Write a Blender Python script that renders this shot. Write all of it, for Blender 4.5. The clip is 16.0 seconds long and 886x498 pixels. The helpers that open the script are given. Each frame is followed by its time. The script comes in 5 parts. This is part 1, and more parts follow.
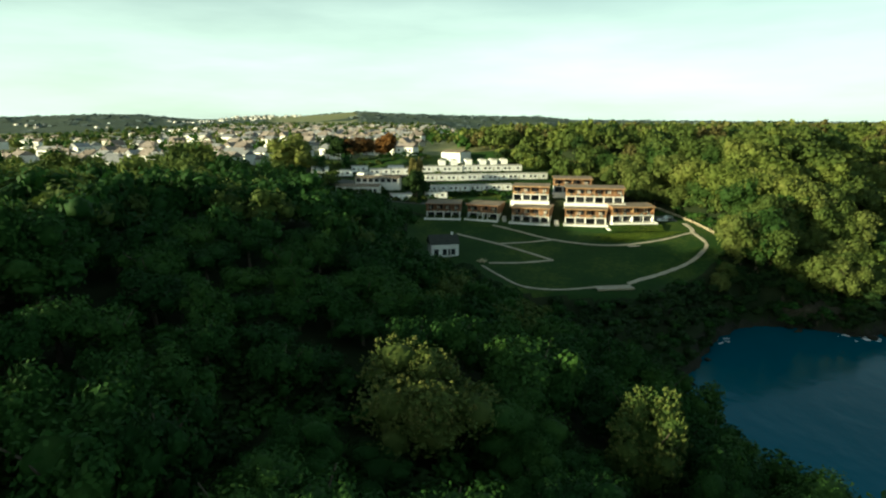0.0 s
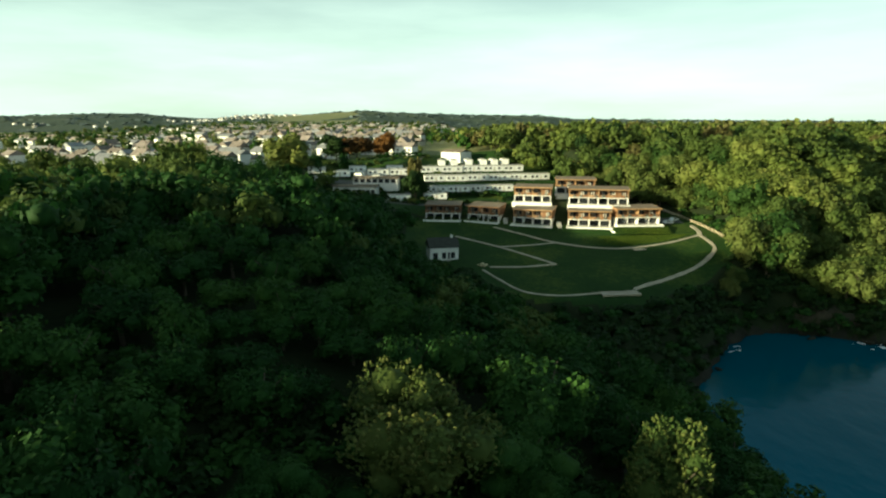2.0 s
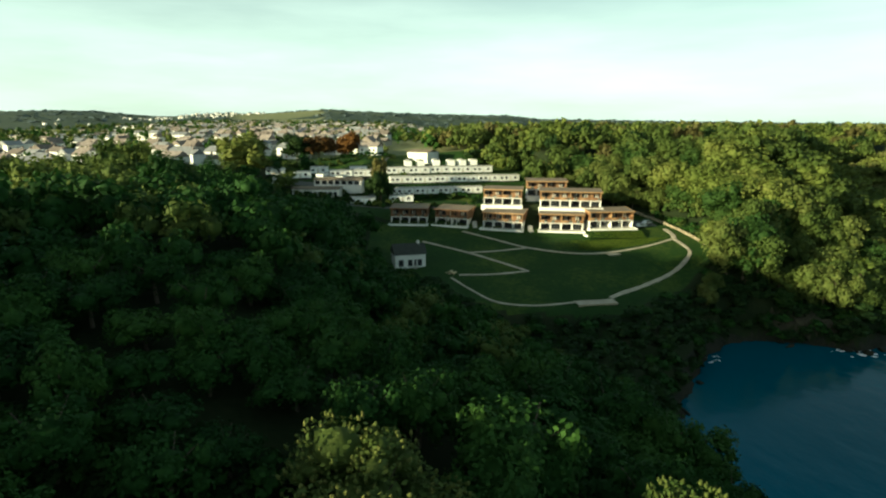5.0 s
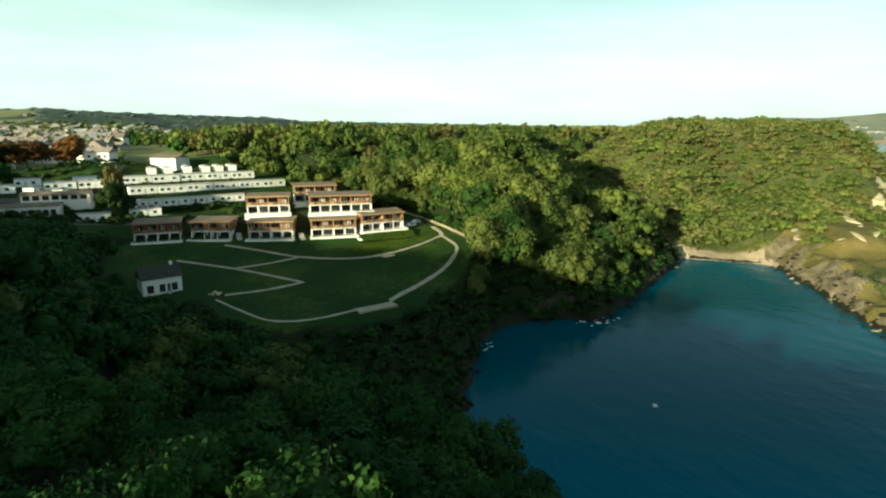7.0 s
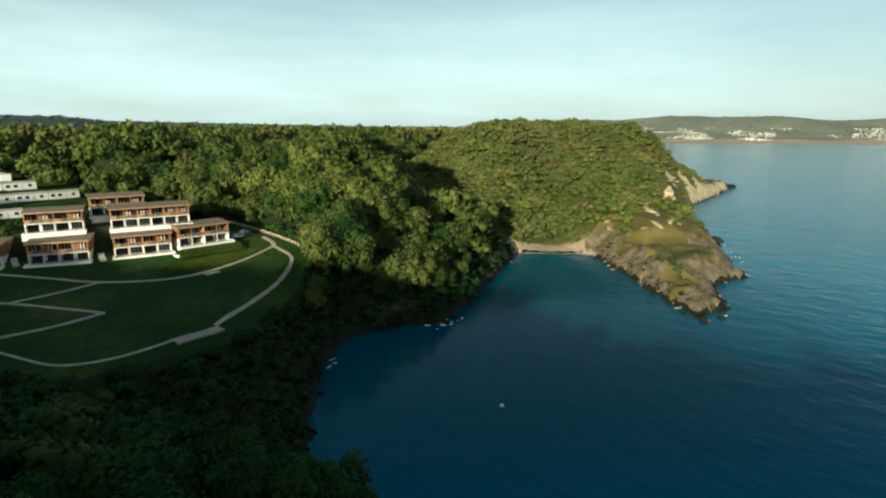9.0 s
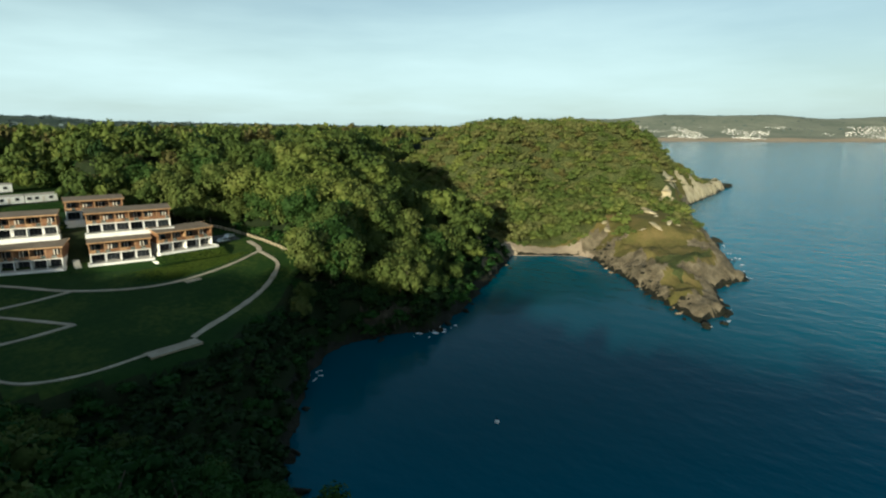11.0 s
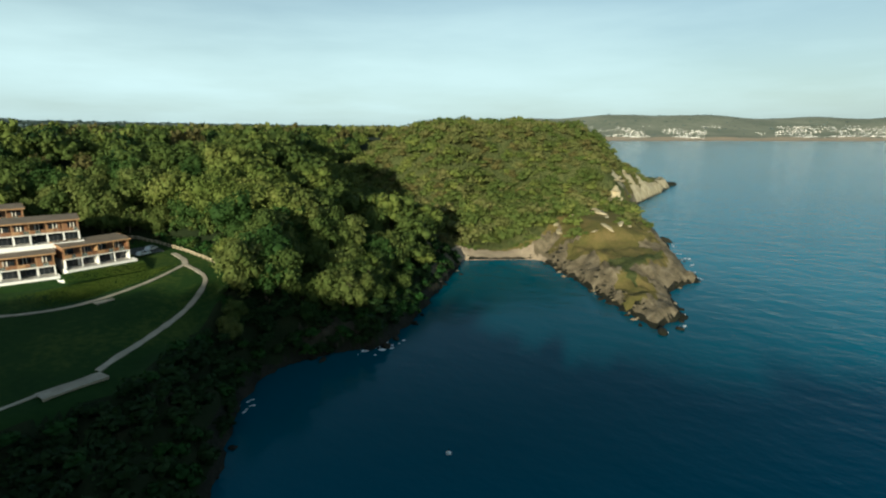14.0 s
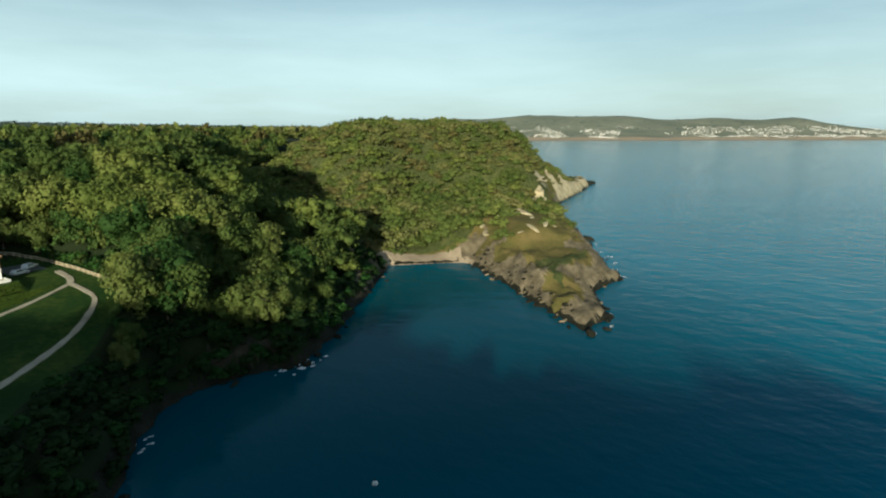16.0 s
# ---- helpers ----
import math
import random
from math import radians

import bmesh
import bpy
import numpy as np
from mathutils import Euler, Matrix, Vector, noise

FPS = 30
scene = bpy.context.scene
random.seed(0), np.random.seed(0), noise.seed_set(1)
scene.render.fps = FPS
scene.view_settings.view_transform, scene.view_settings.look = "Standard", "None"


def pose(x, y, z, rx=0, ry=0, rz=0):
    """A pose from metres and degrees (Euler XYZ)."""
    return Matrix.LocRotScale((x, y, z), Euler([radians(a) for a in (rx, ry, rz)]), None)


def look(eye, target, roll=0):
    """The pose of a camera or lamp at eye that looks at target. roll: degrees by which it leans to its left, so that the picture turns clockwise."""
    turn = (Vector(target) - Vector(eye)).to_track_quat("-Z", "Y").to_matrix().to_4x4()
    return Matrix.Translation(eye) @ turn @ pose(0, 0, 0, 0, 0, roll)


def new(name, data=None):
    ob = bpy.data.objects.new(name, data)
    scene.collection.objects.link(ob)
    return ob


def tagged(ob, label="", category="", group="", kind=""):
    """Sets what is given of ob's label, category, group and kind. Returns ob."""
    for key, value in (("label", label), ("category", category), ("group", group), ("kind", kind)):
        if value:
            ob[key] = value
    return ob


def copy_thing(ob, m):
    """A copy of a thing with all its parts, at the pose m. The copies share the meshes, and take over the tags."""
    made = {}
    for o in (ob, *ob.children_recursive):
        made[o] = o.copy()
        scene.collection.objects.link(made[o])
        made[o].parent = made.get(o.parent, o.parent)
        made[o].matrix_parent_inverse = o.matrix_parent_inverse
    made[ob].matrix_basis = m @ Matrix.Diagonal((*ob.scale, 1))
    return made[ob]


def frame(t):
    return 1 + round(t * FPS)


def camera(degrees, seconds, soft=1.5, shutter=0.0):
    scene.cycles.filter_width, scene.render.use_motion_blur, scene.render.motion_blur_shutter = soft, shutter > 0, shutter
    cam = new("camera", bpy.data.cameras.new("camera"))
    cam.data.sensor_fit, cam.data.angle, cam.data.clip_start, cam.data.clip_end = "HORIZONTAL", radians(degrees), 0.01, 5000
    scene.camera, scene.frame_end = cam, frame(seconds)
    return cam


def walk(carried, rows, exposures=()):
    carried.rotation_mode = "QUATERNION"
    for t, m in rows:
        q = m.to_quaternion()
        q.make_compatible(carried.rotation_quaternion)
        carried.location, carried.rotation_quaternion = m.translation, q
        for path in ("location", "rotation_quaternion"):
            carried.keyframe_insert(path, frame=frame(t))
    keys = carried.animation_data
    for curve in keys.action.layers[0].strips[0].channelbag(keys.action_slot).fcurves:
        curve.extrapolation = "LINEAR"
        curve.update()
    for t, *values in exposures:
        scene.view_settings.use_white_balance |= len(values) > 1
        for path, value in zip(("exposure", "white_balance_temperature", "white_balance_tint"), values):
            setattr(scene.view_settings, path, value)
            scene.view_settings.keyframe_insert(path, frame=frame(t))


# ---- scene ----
cam = camera(77.72, 16.0, soft=2.2)
PATH = [
    (0, (0.28, 0.04, 59.48), (-0.29, 97.71, 38.03), -0.09),
    (0.5, (0.34, 1.56, 59.46), (-0.36, 99.22, 37.96), -0.11),
    (1, (0.43, 3.11, 59.52), (-0.30, 100.76, 37.98), -0.09),
    (1.5, (0.54, 4.74, 59.54), (-0.29, 102.38, 37.97), -0.09),
    (2, (0.60, 6.42, 59.54), (-0.04, 104.06, 37.94), -0.09),
    (2.5, (0.68, 8.12, 59.55), (0.95, 105.75, 37.95), -0.07),
    (3, (0.76, 9.87, 59.47), (2.18, 107.50, 37.90), -0.05),
    (3.2, (0.80, 10.59, 59.46), (2.62, 108.21, 37.85), -0.00),
    (5.3, (1.41, 18.38, 59.41), (8.00, 115.77, 37.72), 0.15),
    (5.5, (1.48, 19.14, 59.41), (9.65, 116.41, 37.71), 0.07),
    (6, (1.76, 21.06, 59.38), (19.03, 117.17, 37.82), 0.09),
    (6.5, (2.32, 22.82, 59.37), (33.29, 115.47, 37.99), 0.22),
    (7, (3.09, 24.40, 59.40), (47.06, 111.68, 38.22), 0.16),
    (7.5, (4.17, 25.98, 59.51), (61.42, 105.24, 38.53), 0.15),
    (8, (5.56, 27.48, 59.59), (72.65, 98.65, 38.76), 0.13),
    (8.5, (7.04, 28.80, 59.66), (74.14, 99.92, 38.68), 0.11),
    (10.8, (13.58, 34.26, 59.73), (80.76, 105.24, 38.55), 0.05),
    (11, (14.17, 34.73, 59.76), (81.84, 105.26, 38.65), -0.02),
    (11.5, (15.63, 35.95, 59.87), (84.42, 105.38, 38.73), 0.00),
    (12, (17.22, 37.27, 59.92), (87.18, 105.52, 38.76), 0.03),
    (12.5, (18.84, 38.50, 59.89), (90.00, 105.50, 38.75), -0.02),
    (13, (20.44, 39.63, 59.92), (92.84, 105.29, 38.78), -0.04),
    (13.5, (22.01, 40.69, 59.96), (95.55, 105.05, 38.78), -0.06),
    (14, (23.64, 41.78, 60.03), (97.27, 106.04, 38.84), -0.06),
    (14.5, (25.29, 42.92, 60.08), (99.15, 106.90, 38.86), -0.09),
    (15, (26.98, 44.04, 60.19), (102.76, 105.75, 38.98), -0.15),
    (15.5, (28.80, 45.07, 60.18), (108.30, 101.91, 39.01), -0.12),
    (16, (30.68, 45.92, 60.14), (112.23, 99.80, 38.99), -0.10),
]
walk(cam, [(t, look(eye, target, roll)) for t, eye, target, roll in PATH],
     exposures=((0.0, 1.4, 6900, -11), (5.5, 1.4, 6900, -11), (7.0, 1.46, 6650, -11), (8.0, 1.22, 6400, -1), (11.0, 0.92, 5950, 1), (16.0, 0.85, 5900, 1)))

# ---- world, sun, exposure ----
SUN_TO = Vector((-0.90, -0.42, 0.0)).normalized()
SUN_ELEV = radians(12.0)
SUN_AZ = math.atan2(SUN_TO.x, SUN_TO.y)

world = bpy.data.worlds.new("sky")
scene.world = world
world.use_nodes = True
wn, wl = world.node_tree.nodes, world.node_tree.links
sky = wn.new("ShaderNodeTexSky")
sky.sky_type, sky.sun_disc = "NISHITA", False
sky.sun_elevation, sky.sun_rotation = SUN_ELEV, SUN_AZ
sky.air_density, sky.dust_density, sky.ozone_density = 1.0, 1.5, 1.5
coord = wn.new("ShaderNodeTexCoord")
stretch = wn.new("ShaderNodeMapping")
stretch.inputs["Scale"].default_value = (1.0, 1.0, 6.0)
stretch.inputs["Rotation"].default_value = (0.05, 0.03, 0.4)
wisps = wn.new("ShaderNodeTexNoise")
wisps.inputs["Scale"].default_value = 1.6
wisps.inputs["Detail"].default_value = 6
wisps.inputs["Roughness"].default_value = 0.55
veil = wn.new("ShaderNodeValToRGB")
veil.color_ramp.elements[0].position, veil.color_ramp.elements[0].color = 0.36, (0.5, 0.5, 0.5, 1)
veil.color_ramp.elements[1].position, veil.color_ramp.elements[1].color = 0.74, (0.96, 0.96, 0.96, 1)
cloudy = wn.new("ShaderNodeMixRGB")
cloudy.inputs["Color2"].default_value = (7.8, 9.5, 9.3, 1)
wl.new(coord.outputs["Generated"], stretch.inputs["Vector"])
wl.new(stretch.outputs["Vector"], wisps.inputs["Vector"])
wl.new(wisps.outputs["Fac"], veil.inputs["Fac"])
# the haze thins out towards the zenith
split = wn.new("ShaderNodeSeparateXYZ")
thin = wn.new("ShaderNodeMapRange")
thin.interpolation_type = "SMOOTHSTEP"
for slot, value in (("From Min", 0.07), ("From Max", 0.34), ("To Min", 1.0), ("To Max", 0.2)):
    thin.inputs[slot].default_value = value
haze = wn.new("ShaderNodeMath")
haze.operation = "MULTIPLY"
wl.new(coord.outputs["Generated"], split.inputs["Vector"])
wl.new(split.outputs["Z"], thin.inputs["Value"])
wl.new(veil.outputs["Color"], haze.inputs[0])
wl.new(thin.outputs["Result"], haze.inputs[1])
wl.new(haze.outputs[0], cloudy.inputs["Fac"])
wl.new(sky.outputs["Color"], cloudy.inputs["Color1"])
wl.new(cloudy.outputs["Color"], wn["Background"].inputs["Color"])
wn["Background"].inputs["Strength"].default_value = 0.055

sun_data = bpy.data.lights.new("sun", "SUN")
sun_data.energy, sun_data.angle, sun_data.color = 4.4, radians(1.2), (1.0, 0.86, 0.62)
sun = new("sun", sun_data)
sun_from = Vector((SUN_TO.x * math.cos(SUN_ELEV), SUN_TO.y * math.cos(SUN_ELEV), math.sin(SUN_ELEV)))
sun.matrix_world = look(sun_from * 100, (0, 0, 0))


# ---- materials ----
def surface(name, tones, rough=0.8, scale=1.0, fine=8.0, bump=0.2, metal=0.0, spread=0.0, coords="world", translucent=0.0, reach=0.1):
    """Tones mixed by two sizes of noise in metres, with fine relief; spread: how far single pieces differ."""
    m = bpy.data.materials.new(name)
    m.use_nodes = True
    n, l = m.node_tree.nodes, m.node_tree.links
    b = n["Principled BSDF"]
    geo = n.new("ShaderNodeNewGeometry")
    big, small = n.new("ShaderNodeTexNoise"), n.new("ShaderNodeTexNoise")
    big.inputs["Scale"].default_value, small.inputs["Scale"].default_value = 1.0 / scale, fine / scale
    big.inputs["Detail"].default_value, small.inputs["Detail"].default_value = 4, 5
    for t in (big, small):
        l.new(geo.outputs["Position"], t.inputs["Vector"])
    mean = n.new("ShaderNodeMath")
    mean.operation = "MULTIPLY_ADD"
    mean.inputs[1].default_value = 0.62
    l.new(big.outputs["Fac"], mean.inputs[0])
    half = n.new("ShaderNodeMath")
    half.operation = "MULTIPLY"
    half.inputs[1].default_value = 0.38
    l.new(small.outputs["Fac"], half.inputs[0])
    l.new(half.outputs[0], mean.inputs[2])
    fac = mean.outputs[0]
    if spread:
        isle = n.new("ShaderNodeMath")
        isle.operation = "MULTIPLY_ADD"
        isle.inputs[1].default_value, isle.inputs[2].default_value = spread, -spread / 2
        l.new(geo.outputs["Random Per Island"], isle.inputs[0])
        info = n.new("ShaderNodeObjectInfo")
        each = n.new("ShaderNodeMath")
        each.operation = "MULTIPLY_ADD"
        tree_spread = 0.34 if translucent else spread * 0.8
        each.inputs[1].default_value = tree_spread
        l.new(info.outputs["Random"], each.inputs[0])
        l.new(isle.outputs[0], each.inputs[2])
        total = n.new("ShaderNodeMath")
        total.operation = "ADD"
        l.new(fac, total.inputs[0])
        l.new(each.outputs[0], total.inputs[1])
        shift = n.new("ShaderNodeMath")
        shift.operation = "SUBTRACT"
        shift.inputs[1].default_value = tree_spread * 0.5
        l.new(total.outputs[0], shift.inputs[0])
        fac = shift.outputs[0]
    ramp = n.new("ShaderNodeValToRGB")
    els = ramp.color_ramp.elements
    while len(els) < len(tones):
        els.new(0.5)
    for k, tone in enumerate(tones):
        els[k].position = 0.28 + 0.44 * k / max(1, len(tones) - 1)
        els[k].color = (*tone, 1)
    l.new(fac, ramp.inputs["Fac"])
    l.new(ramp.outputs["Color"], b.inputs["Base Color"])
    b.inputs["Roughness"].default_value, b.inputs["Metallic"].default_value = rough, metal
    if rough > 0.74:
        b.inputs["Specular IOR Level"].default_value = 0.12
    if bump:
        bp = n.new("ShaderNodeBump")
        bp.inputs["Strength"].default_value, bp.inputs["Distance"].default_value = bump, reach
        l.new(small.outputs["Fac"], bp.inputs["Height"])
        l.new(bp.outputs["Normal"], b.inputs["Normal"])
    if translucent:
        tr = n.new("ShaderNodeBsdfTranslucent")
        l.new(ramp.outputs["Color"], tr.inputs["Color"])
        mix = n.new("ShaderNodeMixShader")
        mix.inputs["Fac"].default_value = translucent
        l.new(b.outputs["BSDF"], mix.inputs[1])
        l.new(tr.outputs["BSDF"], mix.inputs[2])
        l.new(mix.outputs["Shader"], n["Material Output"].inputs["Surface"])
        b.inputs["Specular IOR Level"].default_value = 0.145
    return m


M = {
    # leaf of the near wood, darkened to hold the shade of its slope
    "leaf_wood_shade_tone": surface("leaf_wood_shade_tone", [(0.0085, 0.034, 0.006), (0.018, 0.056, 0.0095), (0.035, 0.082, 0.014)], 0.75, 14, 9, 0, spread=0.1, translucent=0.2),
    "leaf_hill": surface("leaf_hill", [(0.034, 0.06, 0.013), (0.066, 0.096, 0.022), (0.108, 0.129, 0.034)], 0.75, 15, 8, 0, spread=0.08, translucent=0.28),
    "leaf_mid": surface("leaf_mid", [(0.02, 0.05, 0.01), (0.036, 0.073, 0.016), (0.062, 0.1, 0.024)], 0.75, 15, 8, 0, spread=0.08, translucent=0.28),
    "leaf_scrub": surface("leaf_scrub", [(0.056, 0.075, 0.02), (0.097, 0.109, 0.033), (0.145, 0.137, 0.05)], 0.8, 24, 8, 0, spread=0.08, translucent=0.2),
    "leaf_yellow": surface("leaf_yellow", [(0.056, 0.086, 0.016), (0.1, 0.127, 0.027), (0.142, 0.154, 0.04)], 0.75, 7, 6, 0, spread=0.08, translucent=0.2),
    "leaf_autumn": surface("leaf_autumn", [(0.05, 0.03, 0.011), (0.095, 0.046, 0.014), (0.14, 0.064, 0.017)], 0.75, 6, 6, 0, spread=0.25, translucent=0.2),
    "leaf_brown": surface("leaf_brown", [(0.05, 0.048, 0.016), (0.085, 0.078, 0.026), (0.12, 0.11, 0.035)], 0.75, 5, 6, 0, spread=0.25, translucent=0.2),
    # for dark trees, and for bushes whose shade is put into the leaf
    "leaf_dark_and_shaded": surface("leaf_dark_and_shaded", [(0.007, 0.022, 0.005), (0.013, 0.032, 0.007), (0.024, 0.046, 0.011)], 0.75, 6, 6, 0, spread=0.2, translucent=0.15),
    # seed cluster colour, made paler to stand for sun on the crown's top
    "leaf_seed_sunlit": surface("leaf_seed_sunlit", [(0.055, 0.08, 0.018), (0.1, 0.12, 0.03), (0.16, 0.158, 0.05)], 0.8, 3, 7, 0, spread=0.2, translucent=0.2),
    # bluish leaf for the far hills: distance haze is mixed into the colour
    "leaf_far_hazed": surface("leaf_far_hazed", [(0.046, 0.07, 0.074), (0.07, 0.095, 0.098), (0.1, 0.125, 0.12)], 0.85, 120, 8, 0, spread=0.2),
    "bark": surface("bark", [(0.05, 0.04, 0.03), (0.12, 0.1, 0.075)], 0.9, 0.6, 6, 0.4),
    "lawn": surface("lawn", [(0.008, 0.028, 0.005), (0.016, 0.041, 0.0075), (0.06, 0.082, 0.014)], 0.9, 18, 14, 0.25),
    # lighter than the lawn, so that its patch looks sunlit
    "sunlit_grass_blade": surface("sunlit_grass_blade", [(0.036, 0.07, 0.009), (0.066, 0.105, 0.015), (0.105, 0.14, 0.022)], 0.85, 7, 9, 0, spread=0.05, translucent=0.3),
    "meadow": surface("meadow", [(0.1, 0.115, 0.05), (0.16, 0.17, 0.08), (0.24, 0.225, 0.12)], 0.9, 160, 30, 0.1),
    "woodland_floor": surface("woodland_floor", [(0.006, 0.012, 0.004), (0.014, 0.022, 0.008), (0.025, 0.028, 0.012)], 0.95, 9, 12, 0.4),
    # blue in this wood tone and some paleness below it carry distance haze
    "far_wood_hazed": surface("far_wood_hazed", [(0.02, 0.036, 0.03), (0.032, 0.052, 0.04), (0.05, 0.07, 0.045), (0.11, 0.125, 0.07)], 0.95, 300, 9, 0.5, reach=12.0),
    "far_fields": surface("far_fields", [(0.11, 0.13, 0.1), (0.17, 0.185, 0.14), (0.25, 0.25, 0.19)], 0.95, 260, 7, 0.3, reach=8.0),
    "scrub_floor": surface("scrub_floor", [(0.042, 0.062, 0.02), (0.084, 0.1, 0.034), (0.13, 0.132, 0.05)], 0.95, 3.5, 6, 1.0, reach=2.0),
    "turf": surface("turf", [(0.065, 0.072, 0.02), (0.115, 0.098, 0.032), (0.18, 0.13, 0.055)], 0.95, 11, 9, 0.5, reach=0.4),
    "rock": surface("rock", [(0.052, 0.044, 0.028), (0.145, 0.119, 0.077), (0.3, 0.248, 0.168)], 0.85, 3.4, 7, 1.0, spread=0.12, reach=1.0),
    # darker copy of the rock for cliff faces that lie in shade
    "cliff_rock_shaded": surface("cliff_rock_shaded", [(0.018, 0.018, 0.011), (0.038, 0.035, 0.023), (0.075, 0.066, 0.045)], 0.9, 2.4, 7, 0.8, reach=0.6),
    # wet rock, darkened further to hold the shade of the cove
    "wet_rock_shade_tone": surface("wet_rock_shade_tone", [(0.006, 0.007, 0.005), (0.013, 0.014, 0.009), (0.03, 0.028, 0.02)], 0.8, 4, 7, 0.8, spread=0.15, reach=0.5),
    "limestone": surface("limestone", [(0.26, 0.21, 0.12), (0.44, 0.37, 0.235), (0.6, 0.52, 0.36)], 0.85, 6, 6, 0.6, reach=0.6),
    "shingle": surface("shingle", [(0.2, 0.155, 0.11), (0.3, 0.24, 0.17), (0.38, 0.31, 0.23)], 0.9, 4, 14, 0.4),
    "gravel": surface("gravel", [(0.24, 0.21, 0.16), (0.34, 0.3, 0.235), (0.44, 0.39, 0.31)], 0.9, 3, 10, 0.3),
    "tarmac": surface("tarmac", [(0.09, 0.09, 0.09), (0.13, 0.13, 0.125)], 0.9, 5, 12, 0.2),
    "render_white": surface("render_white", [(0.6, 0.59, 0.56), (0.71, 0.7, 0.67), (0.77, 0.76, 0.74)], 0.75, 3, 10, 0.05),
    "caravan_white": surface("caravan_white", [(0.72, 0.72, 0.68), (0.8, 0.8, 0.77), (0.84, 0.83, 0.8)], 0.45, 4, 8, 0.03, spread=0.08),
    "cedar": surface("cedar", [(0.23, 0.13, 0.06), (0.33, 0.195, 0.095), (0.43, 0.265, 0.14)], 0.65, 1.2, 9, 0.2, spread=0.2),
    # dark timber, and also the shade on shaded blocks and balcony recesses
    "cedar_dark_and_shaded": surface("cedar_dark_and_shaded", [(0.12, 0.056, 0.025), (0.19, 0.09, 0.04), (0.26, 0.13, 0.06)], 0.65, 1.2, 9, 0.2, spread=0.15),
    "flat_roof": surface("flat_roof", [(0.12, 0.095, 0.072), (0.17, 0.138, 0.105), (0.23, 0.185, 0.14)], 0.85, 3, 8, 0.15),
    "slate": surface("slate", [(0.12, 0.125, 0.135), (0.27, 0.27, 0.275)], 0.7, 2, 9, 0.25, spread=0.3),
    "clay_tile": surface("clay_tile", [(0.13, 0.108, 0.094), (0.21, 0.175, 0.155), (0.32, 0.275, 0.25)], 0.8, 2, 9, 0.25, spread=0.35),
    "plaster": surface("plaster", [(0.5, 0.46, 0.4), (0.68, 0.64, 0.57), (0.76, 0.73, 0.68)], 0.8, 4, 8, 0.05, spread=0.5),
    "frame_dark": surface("frame_dark", [(0.03, 0.03, 0.035), (0.05, 0.05, 0.055)], 0.4, 1, 6, 0.0),
    "dark_board": surface("dark_board", [(0.03, 0.034, 0.03), (0.06, 0.062, 0.055)], 0.9, 1.5, 7, 0.2),
    "concrete": surface("concrete", [(0.32, 0.3, 0.27), (0.44, 0.42, 0.38)], 0.85, 2, 8, 0.15),
    "fence_wood": surface("fence_wood", [(0.34, 0.27, 0.18), (0.5, 0.42, 0.3)], 0.8, 1, 7, 0.2, spread=0.2),
    "rubber": surface("rubber", [(0.02, 0.02, 0.02), (0.035, 0.035, 0.035)], 0.8, 0.5, 6, 0.1),
    "car_paint": surface("car_paint", [(0.74, 0.75, 0.76), (0.8, 0.8, 0.8)], 0.25, 2, 6, 0.0),
    "foam": surface("foam", [(0.5, 0.56, 0.58), (0.75, 0.78, 0.78)], 0.6, 2, 8, 0.3),
    "buoy_white": surface("buoy_white", [(0.6, 0.6, 0.58), (0.75, 0.75, 0.72)], 0.5, 0.5, 6, 0.05),
}

glass = bpy.data.materials.new("window_glass")
glass.use_nodes = True
gb = glass.node_tree.nodes["Principled BSDF"]
gb.inputs["Base Color"].default_value = (0.018, 0.022, 0.026, 1)
gb.inputs["Roughness"].default_value = 0.06
M["glass"] = glass

clear = bpy.data.materials.new("balustrade_glass")
clear.use_nodes = True
cn, cl = clear.node_tree.nodes, clear.node_tree.links
cmix, ctr = cn.new("ShaderNodeMixShader"), cn.new("ShaderNodeBsdfTransparent")
cn["Principled BSDF"].inputs["Base Color"].default_value = (0.3, 0.35, 0.33, 1)
cn["Principled BSDF"].inputs["Roughness"].default_value = 0.05
ctr.inputs["Color"].default_value = (0.85, 0.9, 0.88, 1)
cmix.inputs["Fac"].default_value = 0.2
cl.new(ctr.outputs["BSDF"], cmix.inputs[1])
cl.new(cn["Principled BSDF"].outputs["BSDF"], cmix.inputs[2])
cl.new(cmix.outputs["Shader"], cn["Material Output"].inputs["Surface"])
M["clear"] = clear

# sea: dark body, wind ripples at three sizes
water = bpy.data.materials.new("sea_water")
water.use_nodes = True
sn, sl = water.node_tree.nodes, water.node_tree.links
sb = sn["Principled BSDF"]
sb.inputs["Roughness"].default_value, sb.inputs["IOR"].default_value = 0.1, 1.24
sb.inputs["Specular IOR Level"].default_value = 0.18
sb.inputs["Specular Tint"].default_value = (0.2, 0.8, 1.0, 1)
spos = sn.new("ShaderNodeNewGeometry")
depth = sn.new("ShaderNodeTexNoise")
depth.inputs["Scale"].default_value, depth.inputs["Detail"].default_value = 0.012, 4
dramp = sn.new("ShaderNodeValToRGB")
dramp.color_ramp.elements[0].position, dramp.color_ramp.elements[0].color = 0.35, (0.0004, 0.14, 0.225, 1)
dramp.color_ramp.elements[1].position, dramp.color_ramp.elements[1].color = 0.7, (0.0006, 0.165, 0.26, 1)
sl.new(spos.outputs["Position"], depth.inputs["Vector"])
sl.new(depth.outputs["Fac"], dramp.inputs["Fac"])
# cove water is greener and darker: the cliffs' dark reflection is in its colour
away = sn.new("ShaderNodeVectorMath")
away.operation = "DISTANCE"
